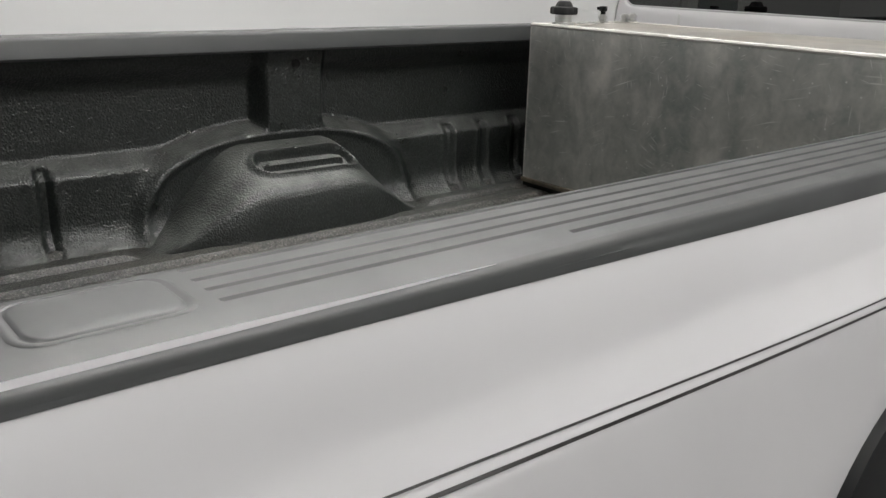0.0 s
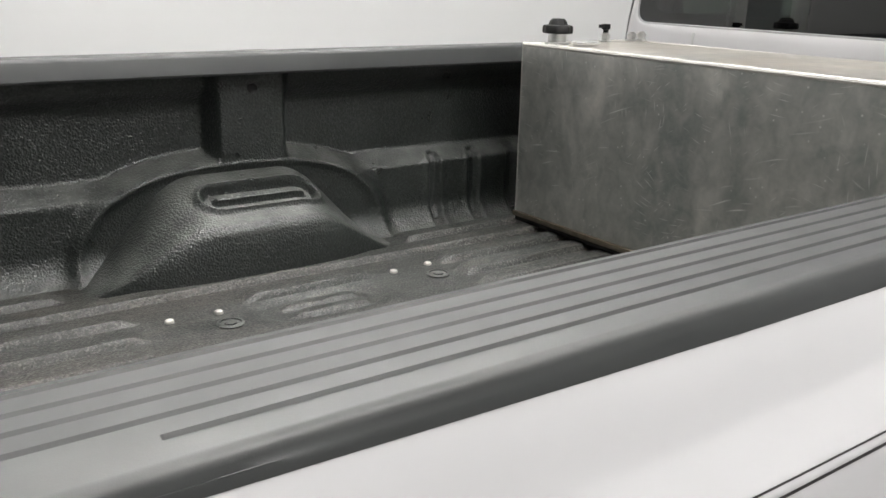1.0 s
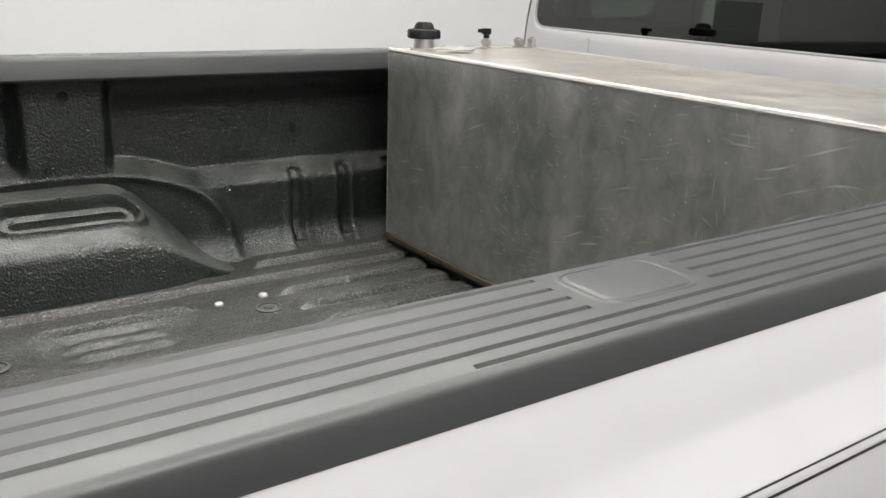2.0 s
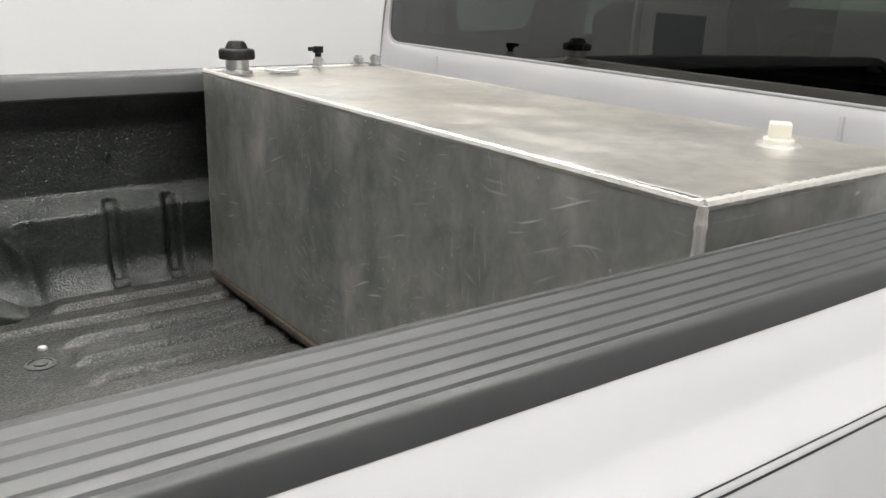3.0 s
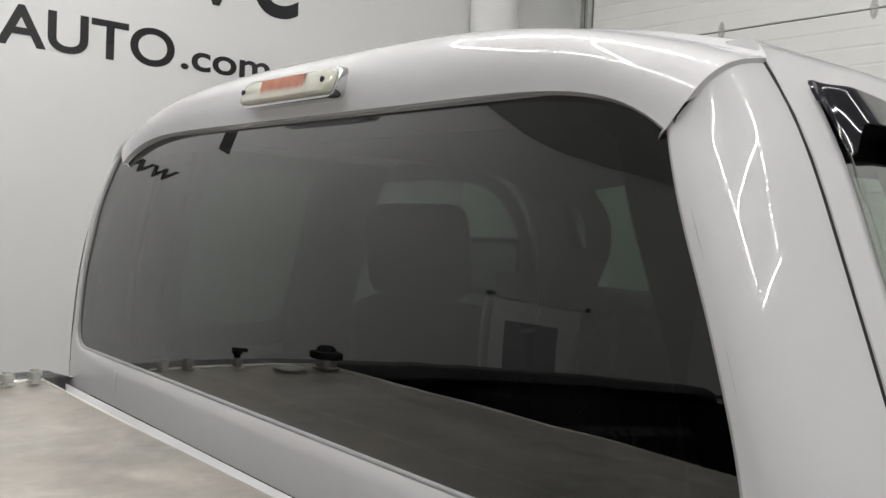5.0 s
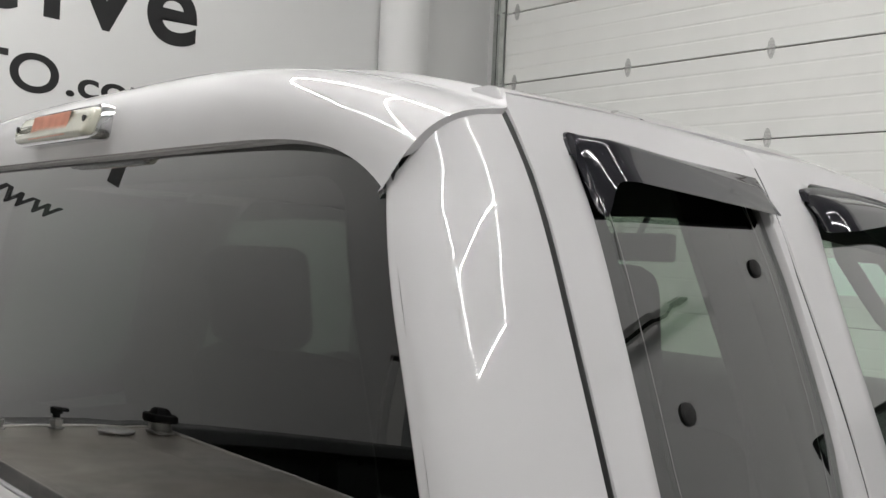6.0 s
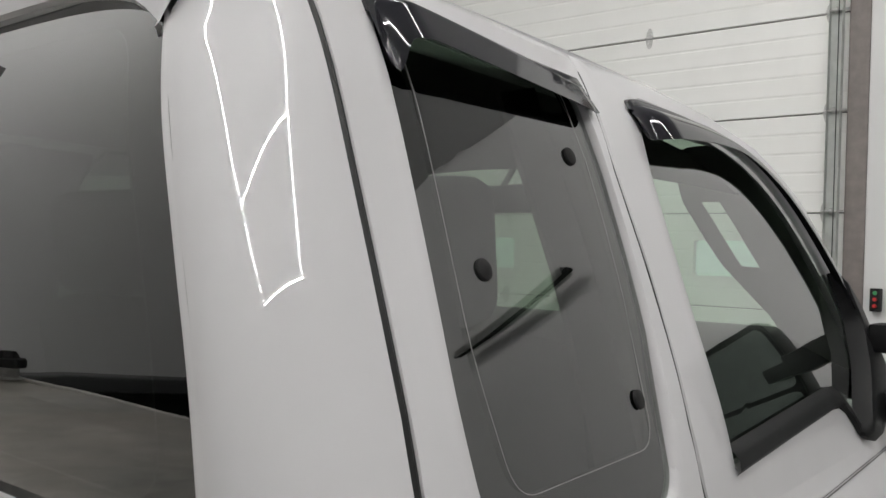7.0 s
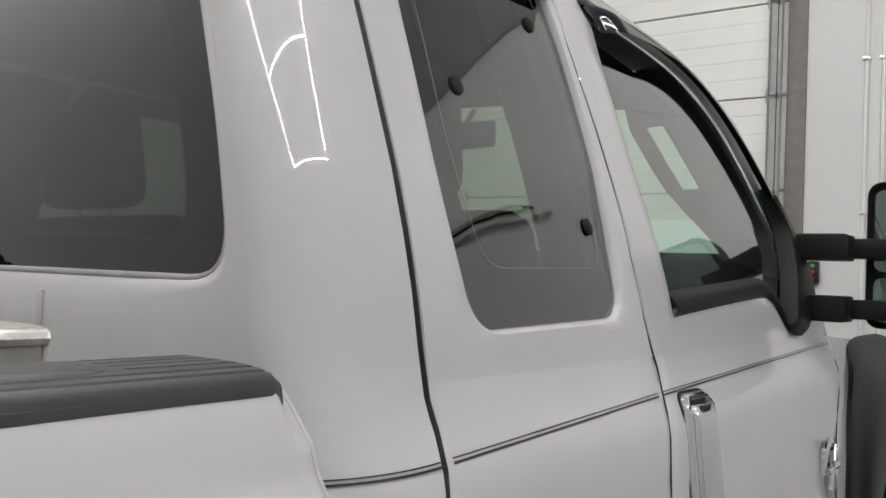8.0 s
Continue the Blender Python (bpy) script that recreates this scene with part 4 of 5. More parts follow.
def corner_panel(s):
    """Rear corner of the cab from the window's edge round to the door gap."""
    bm = bmesh.new()
    zs = [0.62, 0.8, 1.0, 1.15, 1.25, 1.32, 1.36, 1.385, 1.40, 1.415, 1.43, 1.445, 1.46, 1.50, 1.55, 1.60, 1.66, 1.72, 1.78, 1.84, 1.90]
    n = 40

    def row_at(z):
        far = 0.03 if s > 0 else 0.0
        ye = interp(z, (1.46, 1.556, 1.69, 1.80, 1.90, 1.965), (0.838, 0.820, 0.785, 0.746, 0.700, 0.671)) + (0.0 if s < 0 else interp(z, (1.46, 1.965), (0.05, 0.09)))
        ys = side_y(z) + far * smoothstep(1.5, 1.95, z)
        x0 = back_x(z) - 0.006
        pts = []
        for i in range(n + 1):
            th = i / n * math.pi / 2
            pts.append((lerp(x0, seam_1(z) - 0.0055, 1 - math.cos(th)), lerp(ye, ys, math.sin(th))))
        return [Vector((x, s * y, z)) for x, y in pts]

    rows = [row_at(z) for z in zs]
    tops = [interp(90 * i / n, (0, 4, 15, 28, 47, 65, 81, 90), (1.975, 1.982, 1.999, 2.016, 2.031, 2.039, 2.043, 2.044)) for i in range(n + 1)]
    for k_ in range(3):
        tops = [tops[0]] + [(p + 2 * q + r) / 4 for p, q, r in zip(tops, tops[1:], tops[2:])] + [tops[-1]]
    for k_ in range(1, 9):
        rows.append([row_at(lerp(1.90, tops[i], k_ / 8))[i] for i in range(n + 1)])
    vs = add_grid(bm, rows)
    add_grid(bm, [[v[-1].co.copy() for v in vs], [v[-1].co + Vector((0.0, -s * 0.03, 0)) for v in vs]])
    return bm


ROOF_ROWS = [
    # rear edge to windscreen: x at the edge, half-width, edge height, x at the middle, middle height, squareness
    (0.054, 0.656, 1.962, 0.080, 2.016, 9), (0.045, 0.664, 1.962, 0.061, 2.019, 9), (0.046, 0.678, 1.980, 0.057, 2.043, 7), (0.054, 0.689, 2.001, 0.059, 2.069, 5.5), (0.067, 0.697, 2.017, 0.068, 2.092, 4.5),
    (0.084, 0.704, 2.028, 0.085, 2.108, 3.8), (0.104, 0.708, 2.034, 0.110, 2.119, 3.3), (0.129, 0.710, 2.038, 0.135, 2.126, 3.0), (0.143, 0.709, 2.040, 0.150, 2.130, 2.8), (0.151, 0.706, 2.043, 0.158, 2.131, 2.8),
    (0.165, 0.690, 2.060, 0.170, 2.133, 2.7), (0.25, 0.688, 2.064, 0.25, 2.142, 2.7), (0.36, 0.684, 2.068, 0.36, 2.152, 2.8),
    (0.47, 0.682, 2.070, 0.47, 2.162, 2.8), (0.62, 0.680, 2.072, 0.62, 2.172, 2.8), (0.80, 0.680, 2.072, 0.80, 2.180, 2.8), (1.0, 0.683, 2.066, 1.0, 2.182, 2.8),
    (1.15, 0.694, 2.048, 1.17, 2.176, 2.6), (1.26, 0.712, 2.015, 1.33, 2.158, 2.4), (1.33, 0.728, 1.985, 1.42, 2.140, 2.2),
]


def roof():
    bm = bmesh.new()
    rows = []
    fine = []
    for a, b in zip(ROOF_ROWS, ROOF_ROWS[1:]):
        fine += [tuple(lerp(p, q, k_ / 4) for p, q in zip(a, b)) for k_ in range(4)]
    fine.append(ROOF_ROWS[-1])
    for k_ in range(6):
        fine = fine[:5] + [tuple((p[j] + 2 * q[j] + r[j]) / 4 if (j > 2 or abs(q[0] - 0.155) > 0.012) else q[j] for j in range(6)) for p, q, r in zip(fine[4:], fine[5:], fine[6:])] + [fine[-1]]
    for xe, ye, ze, xc, zc, p in fine:
        row = []
        for i in range(-40, 41):
            u = i / 40
            u = math.copysign(abs(u) ** 0.8, u)
            k_ = abs(u) ** p
            left = 0.03 * (1 - smoothstep(0.1, 0.4, xe)) if u > 0 else 0.0
            row.append((lerp(xc, xe, abs(u) ** max(2, p * 0.6)), u * (ye + left * abs(u)), lerp(zc, ze, k_)))
        rows.append(row)
    vs = add_grid(bm, rows)
    for side_i, s in ((0, -1), (-1, 1)):
        add_grid(bm, [[v[side_i].co.copy() for v in vs], [v[side_i].co + Vector((0.0, -s * 0.006, -0.003 - 0.011 * smoothstep(0.047, 0.060, v[side_i].co.x) - 0.006 * smoothstep(0.14, 0.17, v[side_i].co.x))) for v in vs]])
    return bm


def headliner():
    bm = bmesh.new()
    rows = []
    for xe, ye, ze, xc, zc, p in ROOF_ROWS[8:]:
        sink = 0.035 + 0.085 * smoothstep(0.7, 1.3, xe)
        rows.append([(lerp(xc, xe, (abs(i) / 10) ** 2), i / 10 * (ye - 0.05), lerp(zc - sink, ze - 0.05, (abs(i) / 10) ** 2)) for i in range(-10, 11)])
    rows.append([(x + 0.06, y, z + 0.06) for x, y, z in rows[-1]])
    add_grid(bm, rows)
    return bm


QWIN = rounded([(0.236, 1.512), (0.572, 1.523), (0.604, 1.80), (0.604, 2.006), (0.228, 2.012), (0.220, 1.85), (0.206, 1.64)], [0.045, 0.035, 0.3, 0.03, 0.03, 0.1, 0.1], 8)
FWIN = rounded([(0.760, 1.528), (1.16, 1.558), (1.27, 1.560), (1.365, 1.50), (1.56, 1.56), (1.50, 1.745), (1.40, 1.90), (1.27, 2.000), (1.12, 2.028), (0.80, 2.030), (0.746, 1.93), (0.732, 1.70)], [0.012, 0.03, 0.03, 0.01, 0.02, 0.08, 0.08, 0.08, 0.08, 0.03, 0.1, 0.1], 6)


def door_skin(s, win, outer, centre, lower, x_left, x_right):
    """Outer skin of a door: ring round the window and the sheet below it, with a turned edge."""
    bm = bmesh.new()
    rows = []
    for a in angles_of([win, outer], centre, 140):
        i, o = spoke(win, centre, a), spoke(outer, centre, a)
        row = []
        for t, dy in ((0.0, -0.022), (0.0, -0.010), (0.03, -0.003), (0.09, 0.0), (0.3, 0.0), (0.55, 0.0), (0.8, 0.0), (0.97, 0.0), (1.0, -0.004), (1.0, -0.03)):
            p = i.lerp(o, t)
            bottom = 1.0 if (p.y < 1.475 and t > 0.95) else 0.0
            row.append((p.x, s * (side_y(p.y) + (0.0 if bottom else dy)), p.y))
        rows.append(row)
    rows.append(rows[0])
    add_grid(bm, rows)
    zs = [z for z in (1.47, 1.455, 1.44, 1.43, 1.42, 1.41, 1.40, 1.39, 1.375, 1.36, 1.32, 1.28, 1.22, 1.15, 1.08, 1.0, 0.9, 0.8, 0.72, 0.62) if z >= lower]
    grid = []
    for z in zs:
        a, b = x_left(z), x_right(z)
        y = side_y(z)
        row = [(a, s * (y - 0.03), z), (a, s * (y - 0.003), z), (a + 0.004, s * y, z)]
        row += [(lerp(a, b, t), s * y, z) for t in np.linspace(0.03, 0.97, 12)]
        row += [(b - 0.004, s * y, z), (b, s * (y - 0.003), z), (b, s * (y - 0.03), z)]
        grid.append(row)
    add_grid(bm, grid)
    return bm


def side_pane(win, s, depth, centre, thick=0.004):
    bm = bmesh.new()
    for slot, d in enumerate((depth, depth + thick)):
        had = len(bm.faces)
        rings = [[(centre[0] + (x - centre[0]) * k_, s * (side_y(centre[1] + (z - centre[1]) * k_) - d), centre[1] + (z - centre[1]) * k_) for x, z in win] for k_ in (1.004, 0.75, 0.5, 0.25)]
        vs = add_grid(bm, rings, True)
        bm.faces.new(vs[-1])
        for f in list(bm.faces)[had:]:
            f.material_index = slot
    return bm


def seam_2(z):
    return interp(z, (0.6, 1.33, 1.405, 1.45, 1.55, 1.62, 1.77, 1.92, 2.0, 2.07), (0.615, 0.618, 0.640, 0.667, 0.634, 0.628, 0.631, 0.622, 0.635, 0.655))


def seam_1(z):
    return interp(z, (0.6, 1.37, 1.43, 1.49, 1.61, 1.72, 1.83, 1.93, 2.04, 2.06), (0.130, 0.131, 0.144, 0.143, 0.138, 0.139, 0.142, 0.145, 0.148, 0.153))


def nose_line(z):
    return interp(z, (0.6, 1.167, 1.23, 1.288, 1.36, 1.423, 1.47), (1.55, 1.56, 1.578, 1.605, 1.665, 1.712, 1.735))


part("back_panel", back_panel(), M_PAINT, truck, "glossy white rear panel of the cab")
for y in (-0.525, 0.60):
    part("panel_seam", boxed(0.0055, 0.0085, y - 0.004, y + 0.004, 1.495, 1.535, 0.001), M_SEAM, truck, "thin grey sealed panel seam")
pane = part("rear_window", rear_glass(), M_GLASS_REAR, truck, "wide tinted rear window")
pane.data.materials.append(M_GLASS_INNER)
bm = bmesh.new()
inset = [(y * 0.92 + 0.0015, 1.78 + (z - 1.78) * 0.84) for y, z in REAR_WINDOW]
add_tube(bm, [(back_x(z) + 0.0065, y, z) for y, z in inset + inset[:1]], 0.0007, 6)
part("border_line", bm, M_FRIT, pane, "thin pale border line on the glass")
# The moulding's grey stands in for shade on the white flange.
part("window_seal", glass_seal(), M_SEAL, pane, "rubber glass moulding, grey for the shaded body flange", smooth=60)
roof_ob = part("roof", roof(), M_PAINT, truck, "glossy white rounded cab roof", smooth=60)
part("headliner", headliner(), M_LINING, roof_ob, "grey cloth headliner")

for s in (-1, 1):
    part("cab_corner", corner_panel(s), M_PAINT, truck, "glossy white rear cab corner", smooth=60)
    zz = [0.7, 1.0, 1.3, 1.37, 1.40, 1.43, 1.455] + list(np.arange(1.5, 2.03, 0.04)) + [2.036]
    bm = bmesh.new()
    add_tube(bm, [(seam_1(z) + 0.0, s * (side_y(z) - 0.0052), z) for z in zz], 0.0056, 8)
    part("door_seal", bm, M_BLACK, truck, "black rubber door seal")
    bm = bmesh.new()
    add_tube(bm, [(seam_2(z) + 0.0012, s * (side_y(z) - 0.0035), z) for z in zz], 0.0032, 8)
    part("door_seal", bm, M_BLACK, truck, "black rubber door seal")

    # rear-hinged half door
    c = (0.42, 1.74)
    zt = [1.47, 1.52, 1.6, 1.7, 1.8, 1.9, 2.0, 2.066]
    outer = [(seam_1(1.47) + 0.004, 1.47)] + [(seam_2(z) - 0.0015, z) for z in zt] + [(0.42, 2.071)] + [(seam_1(z) + 0.004, z) for z in zt[:0:-1]]
    rd = part("rear_door", door_skin(s, QWIN, outer, c, 0.62, lambda z: seam_1(z) + 0.004, lambda z: seam_2(z) - 0.001), M_PAINT, truck, "glossy white rear half door")
    p = part("door_window", side_pane(QWIN, s, 0.009, c), M_GLASS_DARK if s < 0 else M_GLASS_FAR, rd, "tinted rear door window")
    p.data.materials.append(M_GLASS_INNER)
    for x, z in ((0.296, 1.772), (0.530, 1.908), (0.530, 1.636)):
        bm = bmesh.new()
        m = Matrix.Rotation(radians(s * 20), 4, "X")
        add_turned(bm, [(0.0, 0.0), (0.011, 0.0), (0.0115, s * 0.001), (0.0105, s * 0.003), (0.007, s * 0.0045), (0.0, s * 0.005)], (x, s * (side_y(z) - 0.009), z), "y", 18, m)
        part("stud", bm, M_BLACK, rd, "black round window stud")
    # front door
    c = (1.06, 1.74)
    top = [(seam_2(z) + 0.004, z) for z in zt[:0:-1]]
    outer = [(seam_2(1.47) + 0.004, 1.47), (1.735, 1.47), (1.69, 1.56), (1.58, 1.74), (1.44, 1.93), (1.30, 2.02), (1.13, 2.056), (0.9, 2.072)] + top
    fd = part("front_door", door_skin(s, FWIN, outer, c, 0.62, lambda z: seam_2(z) + 0.004, nose_line), M_PAINT, truck, "glossy white front door")
    p = part("door_window", side_pane(FWIN, s, 0.012, c), M_GLASS_LIGHT if s < 0 else M_GLASS_SCREEN, fd, "clear front door window")
    p.data.materials.append(M_GLASS_INNER)
    bm = bmesh.new()
    add_grid(bm, [[(x, s * (side_y(z + dz) + dy), z + dz) for dz, dy in ((-0.006, 0.001), (0.002, 0.008), (0.014, 0.008), (0.022, 0.003), (0.030, -0.008))] for x, z in ((0.748, 1.528), (0.95, 1.543), (1.15, 1.557), (1.22, 1.562), (1.27, 1.560), (1.32, 1.533), (1.36, 1.503))])
    part("belt_trim", bm, M_TRIM, fd, "black window belt trim")
    bm = bmesh.new()
    inset = [(0.42 + (x - 0.42) * 0.81, z + 0.062 * (2.012 - z) / 0.49) for x, z in QWIN]
    inset = inset[-9:] + inset[:-9]
    add_tube(bm, [(x, s * (side_y(z) - 0.0088), z) for x, z in inset + inset[:1]], 0.00045, 6)
    part("border_line", bm, M_FRIT, rd, "thin pale border line on the glass")
    # handle: chrome rim round a dished recess, with a pull plate and a lock below it
    rim = rounded([(0.680, 1.225), (0.796, 1.225), (0.793, 1.418), (0.690, 1.418)], 0.022, 6)
    cx, cz = 0.74, 1.32

    def plate(outline, rings):
        bm = bmesh.new()
        rows = [[(cx + (x - cx) * kx, s * (side_y(cz + (z - cz) * kz) + d), cz + (z - cz) * kz) for x, z in outline] for kx, kz, d in rings]
        vs = add_grid(bm, rows, True)
        bm.faces.new(vs[-1])
        return bm

    part("handle_gasket", plate(rim, ((1.07, 1.04, -0.004), (1.07, 1.04, 0.0025), (1.0, 1.0, 0.003), (0.9, 0.9, 0.003))), M_BLACK, fd, "thin black gasket round the handle")
    bezel = part("handle_bezel", plate(rim, ((1.02, 1.012, 0.003), (1.02, 1.012, 0.007), (0.98, 0.988, 0.011), (0.90, 0.945, 0.011), (0.86, 0.92, 0.008), (0.82, 0.90, -0.002), (0.6, 0.8, -0.006))), M_CHROME, fd, "chrome door handle surround")
    pull = [(x, max(z, 1.262)) for x, z in rim]
    part("handle", plate(pull, ((0.70, 0.86, -0.006), (0.70, 0.86, 0.010), (0.66, 0.84, 0.014), (0.4, 0.6, 0.016), (0.2, 0.3, 0.017))), M_CHROME, fd, "chrome pull handle")
    bm = bmesh.new()
    add_turned(bm, [(0.0, 0.0), (0.012, 0.0), (0.012, 0.006), (0.0, 0.007)], (0.737, s * (side_y(1.25) + 0.010), 1.252), "y", 16, Matrix.Rotation(math.pi if s < 0 else 0, 4, "X"))
    part("key_lock", bm, M_BLACK, fd)
    # round badge
    bm = bmesh.new()
    add_turned(bm, [(0.062, 0.0), (0.062, 0.008), (0.052, 0.012), (0.046, 0.006), (0.0, 0.006)], (1.475, s * side_y(1.21), 1.21), "y", 28, Matrix.Rotation(math.pi if s < 0 else 0, 4, "X"))
    for k_ in range(6):
        a = k_ * math.pi / 3
        add_tube(bm, [(1.475, s * (side_y(1.21) + 0.010), 1.21), (1.475 + 0.05 * math.cos(a), s * (side_y(1.21) + 0.012), 1.21 + 0.05 * math.sin(a))], 0.007, 8)
    part("badge", bm, M_CHROME, fd, "round chrome badge")
    # pinstripes on the cab
    for owner, x0, x1 in ((rd, 0.150, 0.632), (fd, 0.650, 1.715)):
        pts = [(x, side_y(z_), z_) for x in np.linspace(x0, x1, 30) for z_ in (interp(x, (0.0, 0.155, 0.374, 0.683, 1.83), (1.408, 1.410, 1.417, 1.427, 1.460)),)]
        part("pinstripe", pinstripes(pts, s), M_STRIPE, owner, "pair of thin dark pinstripes")
    pts = []
    for th in np.linspace(0.30, math.pi / 2, 14):
        z_ = lerp(1.3985, 1.4095, (th / 1.57) ** 0.8)
        pts.append((lerp(back_x(z_) - 0.006, seam_1(z_) - 0.004, 1 - math.cos(th)), lerp(0.838, side_y(z_), math.sin(th)) + 0.0008, z_))
    part("pinstripe", pinstripes(pts, s), M_STRIPE, truck, "pair of thin dark pinstripes")


# ---- visors, lamp, mirrors ----
def visor_rear(s, inside=False):
    """Smoked hood over the rear door window: flat rounded flange, slanting end facet, tapering face, open below."""
    bm = bmesh.new()
    rows = []
    spots = [(0.199, 0, 1.0), (0.2003, 0, 0.60), (0.2035, 0, 0.30), (0.208, 0, 0.10), (0.213, 0, 0), (0.216, 0, 0), (0.2175, 0.06, 0), (0.2195, 0.16, 0), (0.223, 0.32, 0), (0.228, 0.50, 0), (0.234, 0.67, 0), (0.241, 0.82, 0), (0.248, 0.92, 0), (0.255, 0.98, 0), (0.264, 1.0, 0)]
    spots += [(lerp(0.275, 0.614, t), 1.0 - 0.72 * t ** 1.2, 0) for t in np.linspace(0, 1, 24)] + [(0.6165, 0.20, 0.0), (0.6185, 0.08, 0.2), (0.621, 0.0, 0.6)]
    for x, g, nose in spots:
        x = 0.275 - (0.275 - x) * 0.74 if x < 0.275 else x
        t = max(0.0, (x - 0.265) / 0.35)
        z_top = 2.030 - 0.008 * t - 0.024 * nose
        z_low = lerp(1.950, 1.984, smoothstep(0.0, 0.8, min(1.0, g + 4 * t))) - 0.010 * t + 0.018 * nose
        a = Vector((side_y(z_top) + 0.004, z_top))
        ridge = Vector((side_y(z_top) + 0.006 + 0.028 * g, z_top - 0.006 - 0.008 * (1 - g)))
        lip = Vector((side_y(z_low) + 0.005 + 0.029 * g, z_low))
        face = [ridge.lerp(lip, v) for v in (0.05, 0.12, 0.5, 0.9, 0.97)]
        sect = [Vector((side_y(z_top) - 0.006, z_top)), a, a.lerp(ridge, 0.25), a.lerp(ridge, 0.85) + Vector((0, 0.0005)), ridge + Vector((-0.0006, -0.0006))] + face + [lip, lip + Vector((-0.003, 0.0005))]
        back = [p + Vector((-0.003, -0.002)) for p in (face[3], face[2], ridge, a.lerp(ridge, 0.3))]
        low = Vector((side_y(z_top - 0.02) - 0.004, z_top - 0.02))
        rows.append([(x, s * (p.x if inside or k_ == 0 else max(p.x, side_y(p.y) + 0.0045)), p.y) for k_, p in enumerate(back + [low] if inside else sect)])
    add_grid(bm, rows)
    return bm


def visor_front(s, inside=False):
    """Smoked hood that follows the front door window down the pillar."""
    bm = bmesh.new()
    knots = [(0.745, 1.998), (0.80, 2.008), (0.95, 2.014), (1.10, 2.006), (1.20, 1.984), (1.29, 1.942), (1.38, 1.872), (1.45, 1.785), (1.50, 1.695), (1.535, 1.61)]
    ks = list(range(len(knots)))
    line = [(interp(t, ks, [p[0] for p in knots]), interp(t, ks, [p[1] for p in knots])) for t in np.linspace(0, 9, 64)]
    for k_ in range(8):
        line = [line[0]] + [tuple((p[j] + 2 * q[j] + r[j]) / 4 for j in (0, 1)) for p, q, r in zip(line, line[1:], line[2:])] + [line[-1]]
    rows = []
    n = len(line) - 1
    for i, (x, z) in enumerate(line):
        a, b = line[max(i - 1, 0)], line[min(i + 1, n)]
        d = Vector((b[0] - a[0], b[1] - a[1])).normalized()
        nrm = Vector((-d.y, d.x))
        t = i / n
        proud = 0.005 + (0.030 - 0.016 * smoothstep(0.12, 0.5, t)) * smoothstep(0.02, 0.10, t)
        nose = 1 - math.sqrt(max(0.0, 1 - (1 - min(1.0, t / 0.04)) ** 2))
        w = lerp(0.060, 0.030, smoothstep(0.08, 0.40, t)) * (1 - 0.5 * nose)
        row = []
        for f, q in ((0.5, -0.004), (0.5, 0.004), (0.42, 0.006), (0.34, 0.16 * proud), (0.20, 0.66 * proud), (0.06, 0.88 * proud), (-0.12, 0.96 * proud), (-0.42, 0.99 * proud), (-0.5, proud), (-0.5, proud - 0.003), (-0.05, 0.9 * proud - 0.003), (0.2, 0.5 * proud - 0.003), (0.36, -0.002)):
            p = Vector((x, z)) + nrm * (w * f - 0.011 + 0.016 * smoothstep(0.12, 0.5, t))
            row.append((p.x, s * (side_y(p.y) + 0.003 + max(q, -0.004)), p.y))
        rows.append(row[9:] if inside else row[:10])
    add_grid(bm, rows)
    return bm


